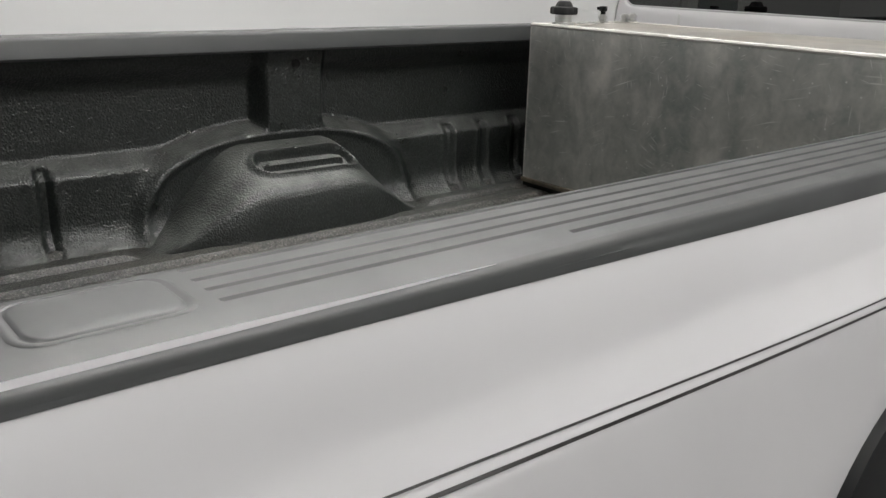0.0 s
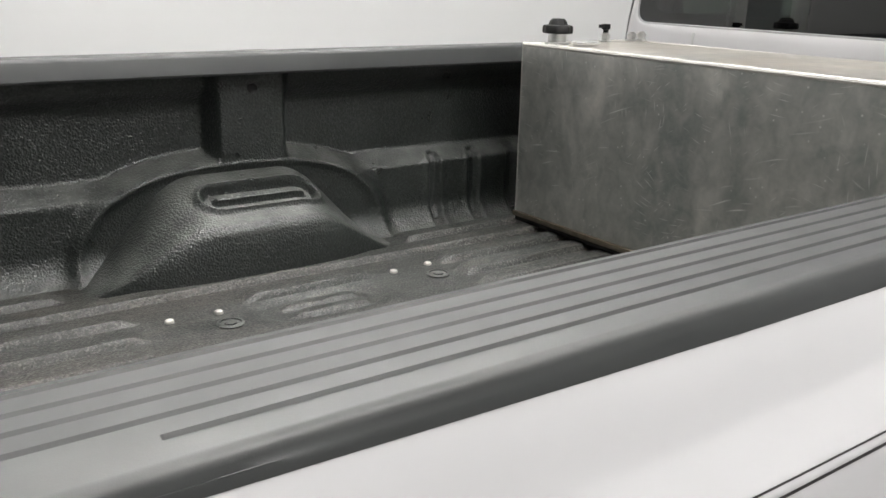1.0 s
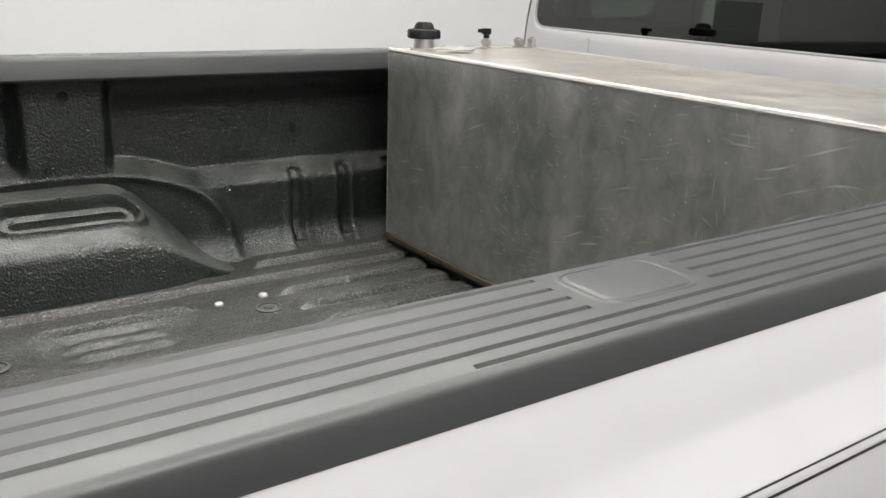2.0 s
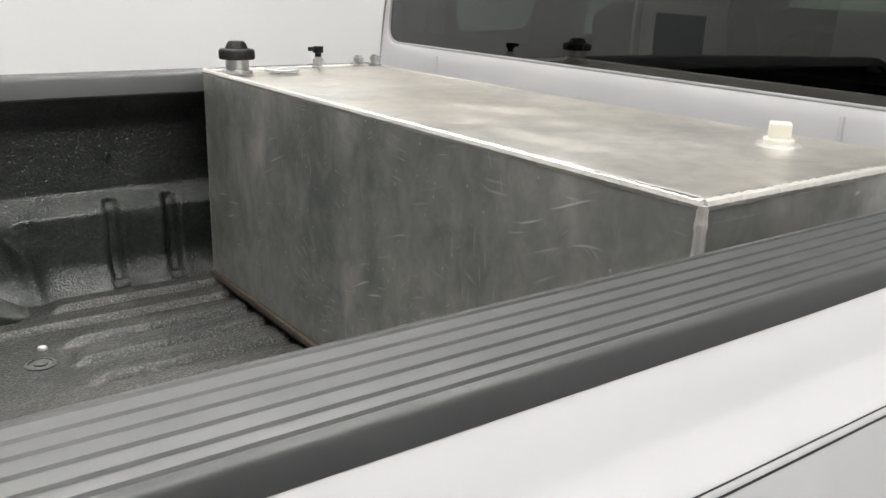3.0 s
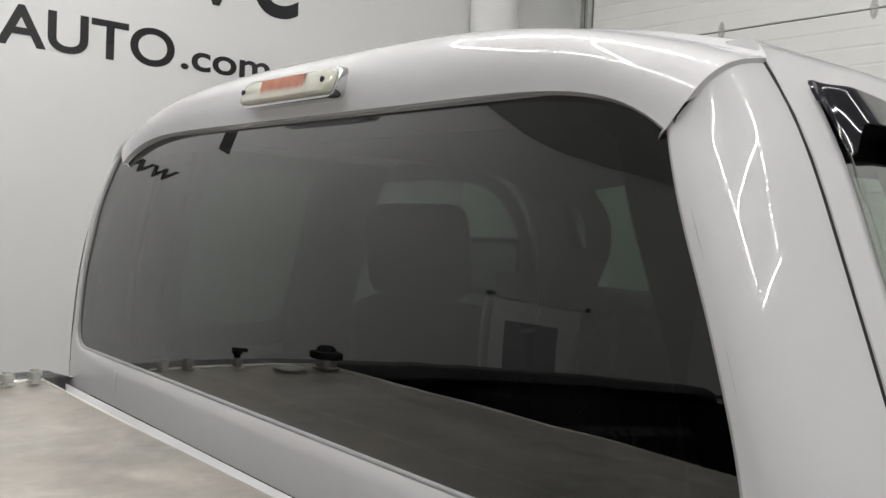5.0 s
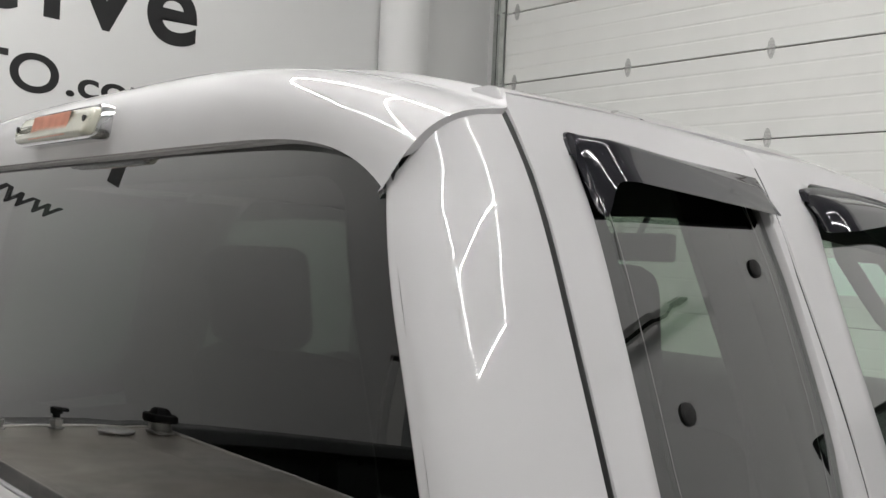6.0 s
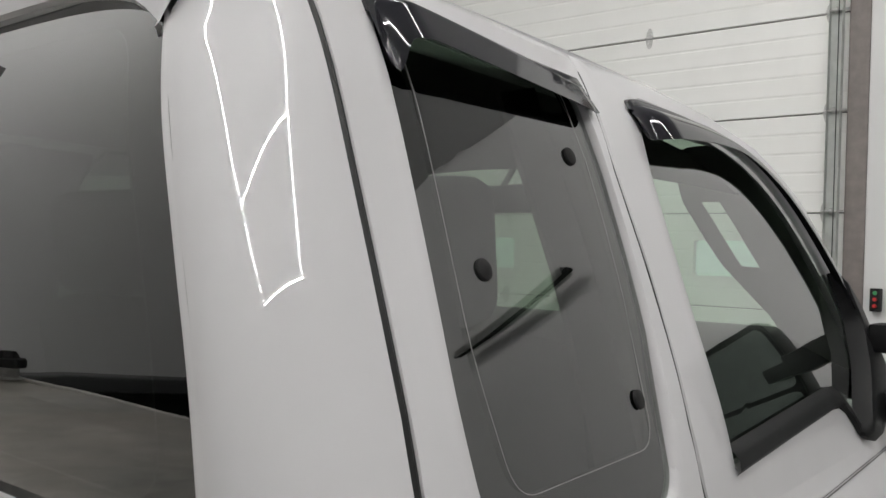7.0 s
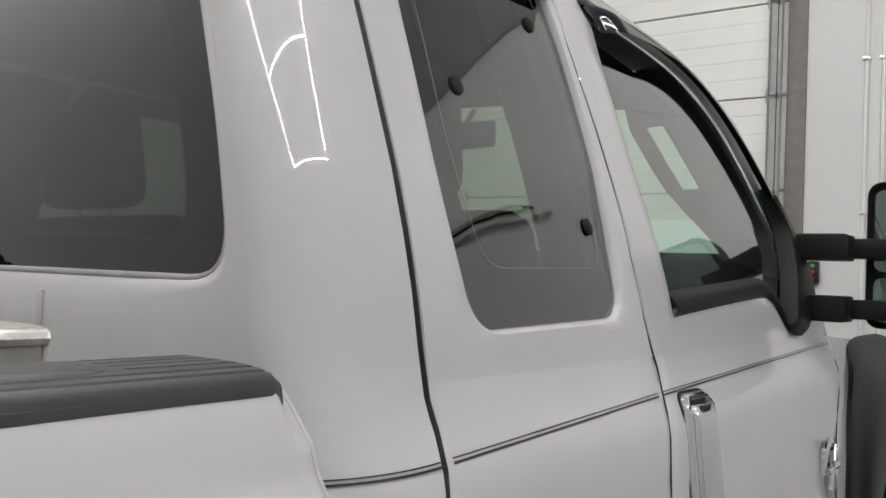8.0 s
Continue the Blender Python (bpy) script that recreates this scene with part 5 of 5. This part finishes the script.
def mirror_side(s, root):
    """Telescoping towing mirror: sail plate, two arms, tall head with two glasses."""
    bm = bmesh.new()
    y0 = side_y(1.6)
    out = [(1.36, 1.495), (1.44, 1.475), (1.56, 1.53), (1.585, 1.60), (1.52, 1.745), (1.47, 1.80), (1.475, 1.70), (1.44, 1.62), (1.39, 1.55)]
    rows = []
    cx, cz = 1.48, 1.61
    for k_, d in ((1.0, -0.01), (1.0, 0.012), (0.90, 0.024), (0.5, 0.028)):
        rows.append([(cx + (x - cx) * k_, s * (side_y(cz + (z - cz) * k_) + d), cz + (z - cz) * k_) for x, z in rounded(out, 0.02, 3)])
    vs = add_grid(bm, rows, True)
    bm.faces.new(vs[-1])
    mi = part("side_mirror", bm, M_TRIM, root, "black towing mirror on two arms")
    for z in (1.667, 1.537):
        bm = bmesh.new()
        add_box(bm, 1.48, 1.57, -0.055, 0.05, -0.028, 0.028, 0.008, pose(0, s * 0.935, z, 0, 0, 0))
        part("knuckle", bm, M_TRIM, mi)
        bm = bmesh.new()
        add_box(bm, 1.54, 1.60, -0.06, 0.06, -0.021, 0.021, 0.007, pose(0, s * 1.00, z, 0, 0, 0))
        part("arm", bm, M_TRIM, mi)
    bm = bmesh.new()
    hx, hy0, hy1, hz0, hz1 = 1.60, 1.005, 1.265, 1.497, 1.815
    outl = rounded([(hy0, hz0), (hy1, hz0), (hy1, hz1), (hy0, hz1)], 0.035, 6)
    cy, cz = (hy0 + hy1) / 2, (hz0 + hz1) / 2
    rows = []
    for x, k_ in ((1.608, 0.93), (1.600, 0.955), (1.597, 0.985), (1.603, 1.0), (1.66, 0.99), (1.72, 0.93), (1.76, 0.80), (1.775, 0.5)):
        rows.append([(x, s * (cy + (y - cy) * k_), cz + (z - cz) * k_) for y, z in outl])
    vs = add_grid(bm, rows, True)
    bm.faces.new(vs[-1])
    bm.faces.new(vs[0])
    head = part("mirror_head", bm, M_TRIM, mi, "tall black mirror housing")
    for z0, z1 in ((1.62, 1.797), (1.512, 1.607)):
        bm = bmesh.new()
        add_slab(bm, [(1.606, s * y, z) for y, z in rounded([(hy0 + 0.016, z0), (hy1 - 0.016, z0), (hy1 - 0.016, z1), (hy0 + 0.016, z1)], 0.02, 5)], (-0.003, 0, 0))
        part("mirror_glass", bm, M_MIRROR, mi, "mirror glass")


M_MIRROR = material("dimming_mirror_glass", (0.20, 0.24, 0.22), 0.01, 1.0)
for s in (-1, 1):
    v = part("window_visor", visor_rear(s), M_VISOR, truck, "glossy smoked window visor", smooth=35)
    part("inner_face", visor_rear(s, True), M_SHADE, v)
    v = part("window_visor", visor_front(s), M_VISOR, truck, "glossy smoked window visor following the pillar", smooth=35)
    part("inner_face", visor_front(s, True), M_SHADE, v)
    mirror_side(s, truck)

# high brake lamp above the rear window: a chromed tray, a pale rounded lens and a fluted red middle
LAMP_Y, LAMP_Z, LAMP_W, LAMP_H = 0.025, 2.061, 0.270, 0.048


def lamp_shell(w, h, rings):
    """Rounded block across the roof's rear edge; rings: x, shrink."""
    bm = bmesh.new()
    out = rounded([(-w / 2, -h / 2), (w / 2, -h / 2), (w / 2, h / 2), (-w / 2, h / 2)], 0.4 * h, 6)
    rows = [[(x + 0.012 * (z + h / 2) / h, LAMP_Y + y - math.copysign(min(d, abs(y)), y), LAMP_Z + z - math.copysign(min(d, abs(z)), z)) for y, z in out] for x, d in rings]
    vs = add_grid(bm, rows, True)
    bm.faces.new(vs[-1])
    return bm


lamp = part("brake_lamp", lamp_shell(LAMP_W, LAMP_H, ((0.085, 0.0), (0.040, 0.0), (0.036, 0.0012), (0.0355, 0.003))), M_CHROME, truck, "high-mounted brake lamp with clear and red lenses")
part("clear_lens", lamp_shell(LAMP_W - 0.008, LAMP_H - 0.008, ((0.040, 0.0), (0.030, 0.0008), (0.0265, 0.003), (0.025, 0.007))), M_LENS_CLEAR, lamp, "pale yellowish clear lens")
bm = bmesh.new()
a, b, zl, zh = LAMP_Y - 0.062, LAMP_Y + 0.066, LAMP_Z - 0.0165, LAMP_Z + 0.0165
rows = []
for i in range(97):
    y = lerp(a, b, i / 96)
    x = 0.0245 - 0.0016 * max(0.0, math.sin(i * math.pi / 2))
    rows.append([(x + 0.012 * (z - LAMP_Z + LAMP_H / 2) / LAMP_H + dx, y, z) for z, dx in ((zl, 0.006), (zl, 0.0), (zh, 0.0), (zh, 0.006))])
add_grid(bm, rows)
part("red_lens", bm, M_LENS_RED, lamp, "faded red fluted lens", smooth=0)
for y in (LAMP_Y + 0.118, LAMP_Y - 0.115):
    bm = bmesh.new()
    add_turned(bm, [(0.0, 0.0), (0.0045, 0.0), (0.0045, -0.003), (0.0, -0.003)], (0.0315, y, LAMP_Z + 0.002), "x", 10)
    part("screw", bm, M_BLACK, lamp)

# windscreen, bonnet, wings, wheels: seen through the glass or at the picture's edge
bm = bmesh.new()
for d in (0.0, 0.005):
    add_grid(bm, [[(lerp(1.36, 2.02, t) + 0.10 * (1 - u * u) * (0.6 + 0.4 * t) + d, u * lerp(0.66, 0.82, t), lerp(2.13 - 0.09 * u * u, 1.50, t)) for u in np.linspace(-1, 1, 17)] for t in np.linspace(0, 1, 9)])
ws = part("windscreen", bm, M_GLASS_SCREEN, truck, "clear green-tinted windscreen")
ws.visible_shadow = False
for s in (-1, 1):
    bm = bmesh.new()
    add_tube(bm, [(1.36, s * 0.66, 2.02), (1.46, s * 0.69, 1.93), (1.62, s * 0.745, 1.75), (1.80, s * 0.80, 1.57), (1.90, s * 0.82, 1.47)], 0.028, 10)
    part("windscreen_pillar", bm, M_DASH, truck, "dark trimmed windscreen pillar")
bm = bmesh.new()
rows = []
for x in np.linspace(1.86, 3.2, 12):
    rows.append([(x, y, 1.455 - 0.06 * (x - 1.86) - 0.05 * (abs(y) / 0.78) ** 3 + (0.02 if abs(y) < 0.5 else 0)) for y in np.linspace(-0.78, 0.78, 21)])
add_grid(bm, rows)
part("bonnet", bm, M_PAINT, truck, "white bonnet")
for s in (-1, 1):
    bm = bmesh.new()
    rows = []
    for x in np.linspace(1.55, 3.2, 44):
        row = []
        for z in (1.47, 1.462, 1.45, 1.43, 1.40, 1.35, 1.28, 1.2, 1.1, 1.0, 0.9, 0.8):
            arch = 0.62 + math.sqrt(max(0.0, 0.53 ** 2 - (x - 2.22) ** 2)) if abs(x - 2.22) < 0.53 else 0.0
            xx = max(x, nose_line(z) + 0.006)
            yy = side_y(z) - 0.10 * smoothstep(2.4, 3.2, x) - (0.10 if z > 1.465 else 0.0)
            row.append((xx, s * yy, max(z - 0.06 * max(0, x - 1.86), arch)))
        rows.append(row)
    add_grid(bm, rows)
    part("wing", bm, M_PAINT, truck, "white front wing")
    bm = bmesh.new()
    rows = []
    for a in np.linspace(0.0, math.pi, 61):
        dx = -math.cos(a)
        inner = Vector((2.22 + 0.50 * dx, 0.62 + 0.52 * math.sin(a)))
        u = math.copysign(abs(dx) ** 0.6, dx)
        outer = Vector((2.22 + 0.60 * u, 0.6 + 0.86 * max(0.0, 1 - abs(u) ** 4) ** 0.3125))
        rows.append([(p.x, s * (side_y(p.y) - 0.10 * smoothstep(2.4, 3.2, p.x) + q), p.y) for t, q in ((0.0, -0.06), (0.0, 0.012), (0.03, 0.030), (0.25, 0.040), (0.60, 0.036), (0.66, 0.022), (0.90, 0.016), (0.99, 0.010), (1.0, 0.0)) for p in (inner.lerp(outer, t),)])
    add_grid(bm, rows)
    part("wheel_flare", bm, M_TRIM, truck, "black moulded wheel flare")
    for x in (2.22, -1.36):
        bm = bmesh.new()
        add_turned(bm, [(0.24, -0.12), (0.36, -0.135), (0.40, -0.11), (0.412, -0.05), (0.412, 0.05), (0.40, 0.11), (0.36, 0.135), (0.24, 0.12)], (x, s * 0.84, 0.412), "y", 48)
        w = part("wheel", bm, M_TYRE, truck, "black tyre on a steel wheel")
        bm = bmesh.new()
        add_turned(bm, [(0.0, s * 0.06), (0.08, s * 0.07), (0.10, s * 0.04), (0.20, s * 0.05), (0.235, s * 0.11), (0.24, s * 0.06), (0.235, -s * 0.11)], (x, s * 0.84, 0.412), "y", 40)
        part("rim", bm, M_CHROME, w, "chrome wheel rim")
bm = bmesh.new()
add_box(bm, -2.5, 3.1, -0.55, 0.55, 0.45, 0.72, 0.03)
add_box(bm, 0.02, 1.9, -0.86, 0.86, 0.60, 0.72, 0.03)
part("chassis", bm, M_BLACK, truck, "black underbody frame")
bm = bmesh.new()
add_box(bm, 3.15, 3.25, -0.80, 0.80, 0.75, 1.36, 0.03)
part("grille", bm, M_CHROME, truck, "chrome front grille")


# ---- cab interior ----
def cushion(w, d, h, r, m):
    bm = bmesh.new()
    add_box(bm, -d / 2, d / 2, -w / 2, w / 2, -h / 2, h / 2, r, m, 4)
    return bm


for y in (-0.42, 0.42):
    seat = part("front_seat", cushion(0.52, 0.16, 0.62, 0.07, pose(0.75, y, 1.37, 0, -14, 0)), M_SEAT, truck, "dark grey cloth front seat")
    part("cushion", cushion(0.54, 0.52, 0.16, 0.06, pose(1.05, y, 1.10, 0, -6, 0)), M_SEAT, seat)
    part("headrest", cushion(0.30, 0.11, 0.22, 0.052, pose(0.64, y, 1.795, 0, -8, 0)), M_SEAT, seat)
    for dy in (-0.06, 0.06):
        bm = bmesh.new()
        add_tube(bm, [(0.65, y + dy, 1.72), (0.672, y + dy, 1.64)], 0.006)
        part("post", bm, M_CHROME, seat)
rs = part("rear_seat", cushion(1.40, 0.16, 0.62, 0.06, pose(0.18, 0, 1.26, 0, 10, 0)), M_SEAT, truck, "dark grey cloth rear bench")
part("cushion", cushion(1.40, 0.44, 0.14, 0.05, pose(0.42, 0, 1.02)), M_SEAT, rs)
bm = bmesh.new()
rows = []
for y in np.linspace(-0.84, 0.84, 15):
    rows.append([(1.52, y, 1.05), (1.52, y, 1.48), (1.535, y, 1.56), (1.57, y, 1.62), (1.64, y, 1.655), (1.76, y, 1.66), (1.84, y, 1.50)])
add_grid(bm, rows)
part("dashboard", bm, M_DASH, truck, "dark grey dashboard")
bm = bmesh.new()
ring = [Vector((0.19 * math.cos(a), 0.19 * math.sin(a), 0)) for a in np.linspace(0, 2 * math.pi, 33)]
mm = pose(1.40, 0.42, 1.44, 0, -62, 0)
add_tube(bm, [mm @ p for p in ring], 0.016, 10)
for a in (0.3, 2.84, 4.71):
    add_tube(bm, [mm @ Vector((0, 0, 0)), mm @ Vector((0.185 * math.cos(a), 0.185 * math.sin(a), 0))], 0.014, 8)
part("steering_wheel", bm, M_DASH, truck, "dark steering wheel")
bm = bmesh.new()
add_box(bm, -0.015, 0.015, -0.125, 0.125, -0.035, 0.035, 0.012, pose(1.43, -0.03, 1.945, 0, 0, -8))
add_tube(bm, [(1.44, -0.03, 1.96), (1.50, -0.03, 2.03)], 0.008)
part("cabin_mirror", bm, M_DASH, truck, "rear-view mirror on the windscreen")


def frit_band(outline, inset, spot):
    """Opaque printed band on the inner face of a pane, from its edge to its border line."""
    bm = bmesh.new()
    n = len(outline)
    add_grid(bm, [[spot(*outline[i % n]), spot(*inset[i % n])] for i in range(n + 1)])
    return bm


M_TRIMLIGHT = material("pale_grey_interior_trim", (0.30, 0.30, 0.285), 0.65, noise_scale=30, noise_amount=0.06, bump_scale=400, bump=0.1)
part("printed_band", frit_band(REAR_WINDOW, [(y * 0.92 + 0.0015, 1.78 + (z - 1.78) * 0.84) for y, z in REAR_WINDOW], lambda y, z: (back_x(z) + 0.0075, y, z)), M_SHADE, pane, "black printed band round the glass")
for s in (-1, 1):
    part("printed_band", frit_band(QWIN, [(0.42 + (x - 0.42) * 0.81, z + 0.062 * (2.012 - z) / 0.49) for x, z in QWIN], lambda x, z: (x, s * (side_y(z) - 0.0155), z)), M_SHADE, truck, "black printed band round the quarter glass")
    # belt pillar trim between the doors
    bm = bmesh.new()
    add_grid(bm, [[(seam_2(z) + dx, s * (side_y(z) - d), z) for dx, d in ((-0.085, 0.03), (-0.080, 0.085), (-0.060, 0.105), (0.0, 0.112), (0.075, 0.105), (0.095, 0.085), (0.10, 0.03))] for z in np.linspace(1.0, 2.0, 14)])
    part("belt_pillar_trim", bm, M_DASH, truck, "dark grey belt pillar trim")
    # windscreen pillar trim with a grab handle
    bm = bmesh.new()
    rows = []
    for x, z, w in ((1.22, 2.015, 0.12), (1.30, 1.97, 0.19), (1.36, 1.92, 0.22), (1.40, 1.885, 0.225), (1.44, 1.835, 0.225), (1.47, 1.79, 0.22), (1.50, 1.74, 0.20), (1.53, 1.68, 0.17), (1.58, 1.56, 0.13)):
        y = side_y(z) - 0.035
        rows.append([(x - 0.01 + 0.10 * t ** 2, s * (y - w * t), z + 0.012 * t) for t in (0.0, 0.12, 0.3, 0.5, 0.72, 0.88, 1.0)])
    # the gap behind the moulded grab handle stays open
    for k_, (ra, rb) in enumerate(zip(rows, rows[1:])):
        for cols in ((range(0, 4), range(4, 7)) if 2 <= k_ <= 4 else (range(0, 7),)):
            add_grid(bm, [[ra[c_] for c_ in cols], [rb[c_] for c_ in cols]])
    part("windscreen_pillar_trim", bm, M_TRIMLIGHT, truck, "pale grey windscreen pillar trim with a grab handle")
for s in (-1, 1):
    bm = bmesh.new()
    add_grid(bm, [[(x, s * (side_y(z) - 0.055), z) for z in (0.75, 1.0, 1.3, 1.42, 1.50)] for x in np.linspace(0.05, 1.75, 10)])
    part("door_lining", bm, M_DASH, truck, "dark plastic door lining")
bm = bmesh.new()
add_box(bm, 0.03, 1.9, -0.85, 0.85, 0.73, 0.76)
part("carpet", bm, M_SEAT, truck, "dark cab carpet")


# ---- transfer tank in the bed ----
CAB_SHIFT[0] = 0.0
TX0, TX1, TY0, TY1, TZ0, TZ1 = -0.570, -0.088, -0.714, 0.738, 1.012, 1.507
tank = thing("transfer_tank", ((TX0 + TX1) / 2, 0.0, TZ0), "rectangular aluminium transfer tank with scratched mill-finish sides", "fuel tank")
body = part("tank_body", boxed(TX0, TX1, TY0, TY1, TZ0, TZ1, 0.009), M_ALU, tank)
body.modifiers.new("flat_faces", "WEIGHTED_NORMAL").keep_sharp = True
tank.rotation_euler.x = -0.0085


def weld(a, b, r=0.0055):
    """A run of overlapping weld ripples."""
    bm = bmesh.new()
    a, b = Vector(a), Vector(b)
    n = int((b - a).length / 0.006)
    pts = [a.lerp(b, i / n) for i in range(n + 1)]
    add_tube(bm, pts, r, 8, [r * (1.0 + 0.07 * math.sin(i * 2.1) + random.uniform(-0.09, 0.09)) for i in range(n + 1)])
    return bm


e = 0.0042
for a, b in (((TX0 + e, TY0 + e, TZ1 - e), (TX0 + e, TY1 - e, TZ1 - e)), ((TX1 - e, TY0 + e, TZ1 - e), (TX1 - e, TY1 - e, TZ1 - e)), ((TX0 + e, TY0 + e, TZ1 - e), (TX1 - e, TY0 + e, TZ1 - e)), ((TX0 + e, TY0 + e, TZ1 - e), (TX0 + e, TY0 + e, TZ0)), ((TX0 + e, TY1 - e, TZ1 - e), (TX1 - e, TY1 - e, TZ1 - e)), ((TX1 - e, TY0 + e, TZ1 - e), (TX1 - e, TY0 + e, TZ0)), ((TX0 + e, TY1 - e, TZ1 - e), (TX0 + e, TY1 - e, TZ0))):
    part("weld_bead", weld(a, b, 0.0022 if min(a[0], b[0]) > TX0 + 0.1 else 0.0046 if min(a[1], b[1]) > 0 else 0.0070), M_WELD, tank, "bright rippled weld bead")

# filler neck with a lobed black cap
fx, fy = -0.522, 0.645
bm = bmesh.new()
add_turned(bm, [(0.034, 0), (0.034, 0.006), (0.0265, 0.008), (0.0265, 0.034), (0.0, 0.034)], (fx, fy, TZ1), seg=28)
neck = part("filler_neck", bm, M_ZINC, tank, "short steel filler neck")
bm = bmesh.new()
rows = []
for r, h in ((0.001, 0.0), (0.038, 0.0), (0.041, 0.003), (0.041, 0.018), (0.038, 0.022), (0.026, 0.024), (0.022, 0.034), (0.017, 0.040), (0.001, 0.041)):
    rows.append([(fx + r * k_ * math.cos(a), fy + r * k_ * math.sin(a), TZ1 + 0.031 + h) for a in (2 * math.pi * i / 64 for i in range(64)) for k_ in ((1 + 0.045 * math.cos(8 * a) if r > 0.02 else 1.0),)])
add_grid(bm, rows, True)
part("filler_cap", bm, M_BLACK, neck, "black lobed filler cap")
# label ring plate
bm = bmesh.new()
add_turned(bm, [(0.022, 0.0), (0.040, 0.0), (0.042, 0.004), (0.036, 0.007), (0.026, 0.007), (0.022, 0.004)], (-0.413, 0.640, TZ1 + 0.001), seg=30)
part("flange_ring", bm, M_ZINC, tank, "flat steel flange ring")
# shut-off elbow and two plugs
for x, y, tall in ((-0.294, 0.682, 1), (-0.173, 0.691, 0), (-0.107 - 0.012, 0.700, 0)):
    bm = bmesh.new()
    add_turned(bm, [(0.018, 0), (0.018, 0.004), (0.012, 0.005), (0.012, 0.012), (0.015, 0.012), (0.015, 0.022), (0.010, 0.023), (0.010, 0.027), (0.0, 0.028)], (x, y, TZ1), seg=6)
    f = part("pipe_plug", bm, M_ZINC, tank, "small hexagonal steel fitting")
    if tall:
        bm = bmesh.new()
        add_turned(bm, [(0.008, 0.0), (0.008, 0.016), (0.013, 0.017), (0.013, 0.032), (0.0, 0.033)], (x, y, TZ1 + 0.020), seg=16)
        add_box(bm, -0.026, 0.004, -0.006, 0.006, 0.041, 0.051, 0.002, Matrix.Translation((x, y, TZ1)))
        part("valve_knob", bm, M_TRIM, f, "black breather valve")
# cream plug on a welded boss
px, py = -0.208, -0.557
bm = bmesh.new()
add_turned(bm, [(0.042, 0.0), (0.041, 0.003), (0.0385, 0.0045), (0.036, 0.003), (0.033, 0.003), (0.031, 0.008), (0.0, 0.009)], (px, py, TZ1), seg=40)
boss = part("plug_boss", bm, M_WELD, tank, "round welded aluminium boss")
bm = bmesh.new()
add_turned(bm, [(0.021, 0.008), (0.022, 0.014), (0.020, 0.016), (0.0, 0.016)], (px, py, TZ1), seg=30)
add_box(bm, -0.0150, 0.0150, -0.0150, 0.0150, 0.015, 0.038, 0.003, Matrix.Translation((px, py, TZ1)) @ Matrix.Rotation(radians(38), 4, "Z"))
part("plug", bm, M_NYLON, boss, "square-headed cream nylon plug")

# pads under the tank, and the bracket that holds it
for x0, x1, where in ((TX0 - 0.008, TX0 + 0.05, "front"), (TX1 - 0.06, TX1, "back")):
    strip = thing("support_strip", ((x0 + x1) / 2, 0, FLOOR_Z + RIDGE), "worn bronze-brown strip on a rubber pad under the tank's %s edge" % where, "strip")
    part("strip", boxed(x0, x1, TY0, TY1, TZ0 - 0.016, TZ0 - 0.001, 0.003), M_BRASS, strip)
    part("pad", boxed(x0 + 0.012, x1, TY0, TY1, FLOOR_Z + RIDGE, TZ0 - 0.016, 0.002), M_BLACK, strip)
clip = thing("hold_down_bracket", (TX0 - 0.03, 0.05, FLOOR_Z + RIDGE), "pale angled hold-down bracket bolted against the tank", "bracket")
bm = bmesh.new()
add_box(bm, TX0 - 0.060, TX0 - 0.010, 0.02, 0.115, FLOOR_Z + RIDGE, FLOOR_Z + RIDGE + 0.016, 0.004)
add_box(bm, TX0 - 0.050, TX0 - 0.010, -0.05, 0.03, FLOOR_Z + RIDGE, FLOOR_Z + RIDGE + 0.010, 0.004)
part("base", bm, M_NYLON, clip)
bm = bmesh.new()
add_box(bm, TX0 - 0.011, TX0 - 0.003, -0.06, 0.065, FLOOR_Z + RIDGE + 0.001, FLOOR_Z + 0.082, 0.003)
part("upright", bm, M_LABEL, clip)
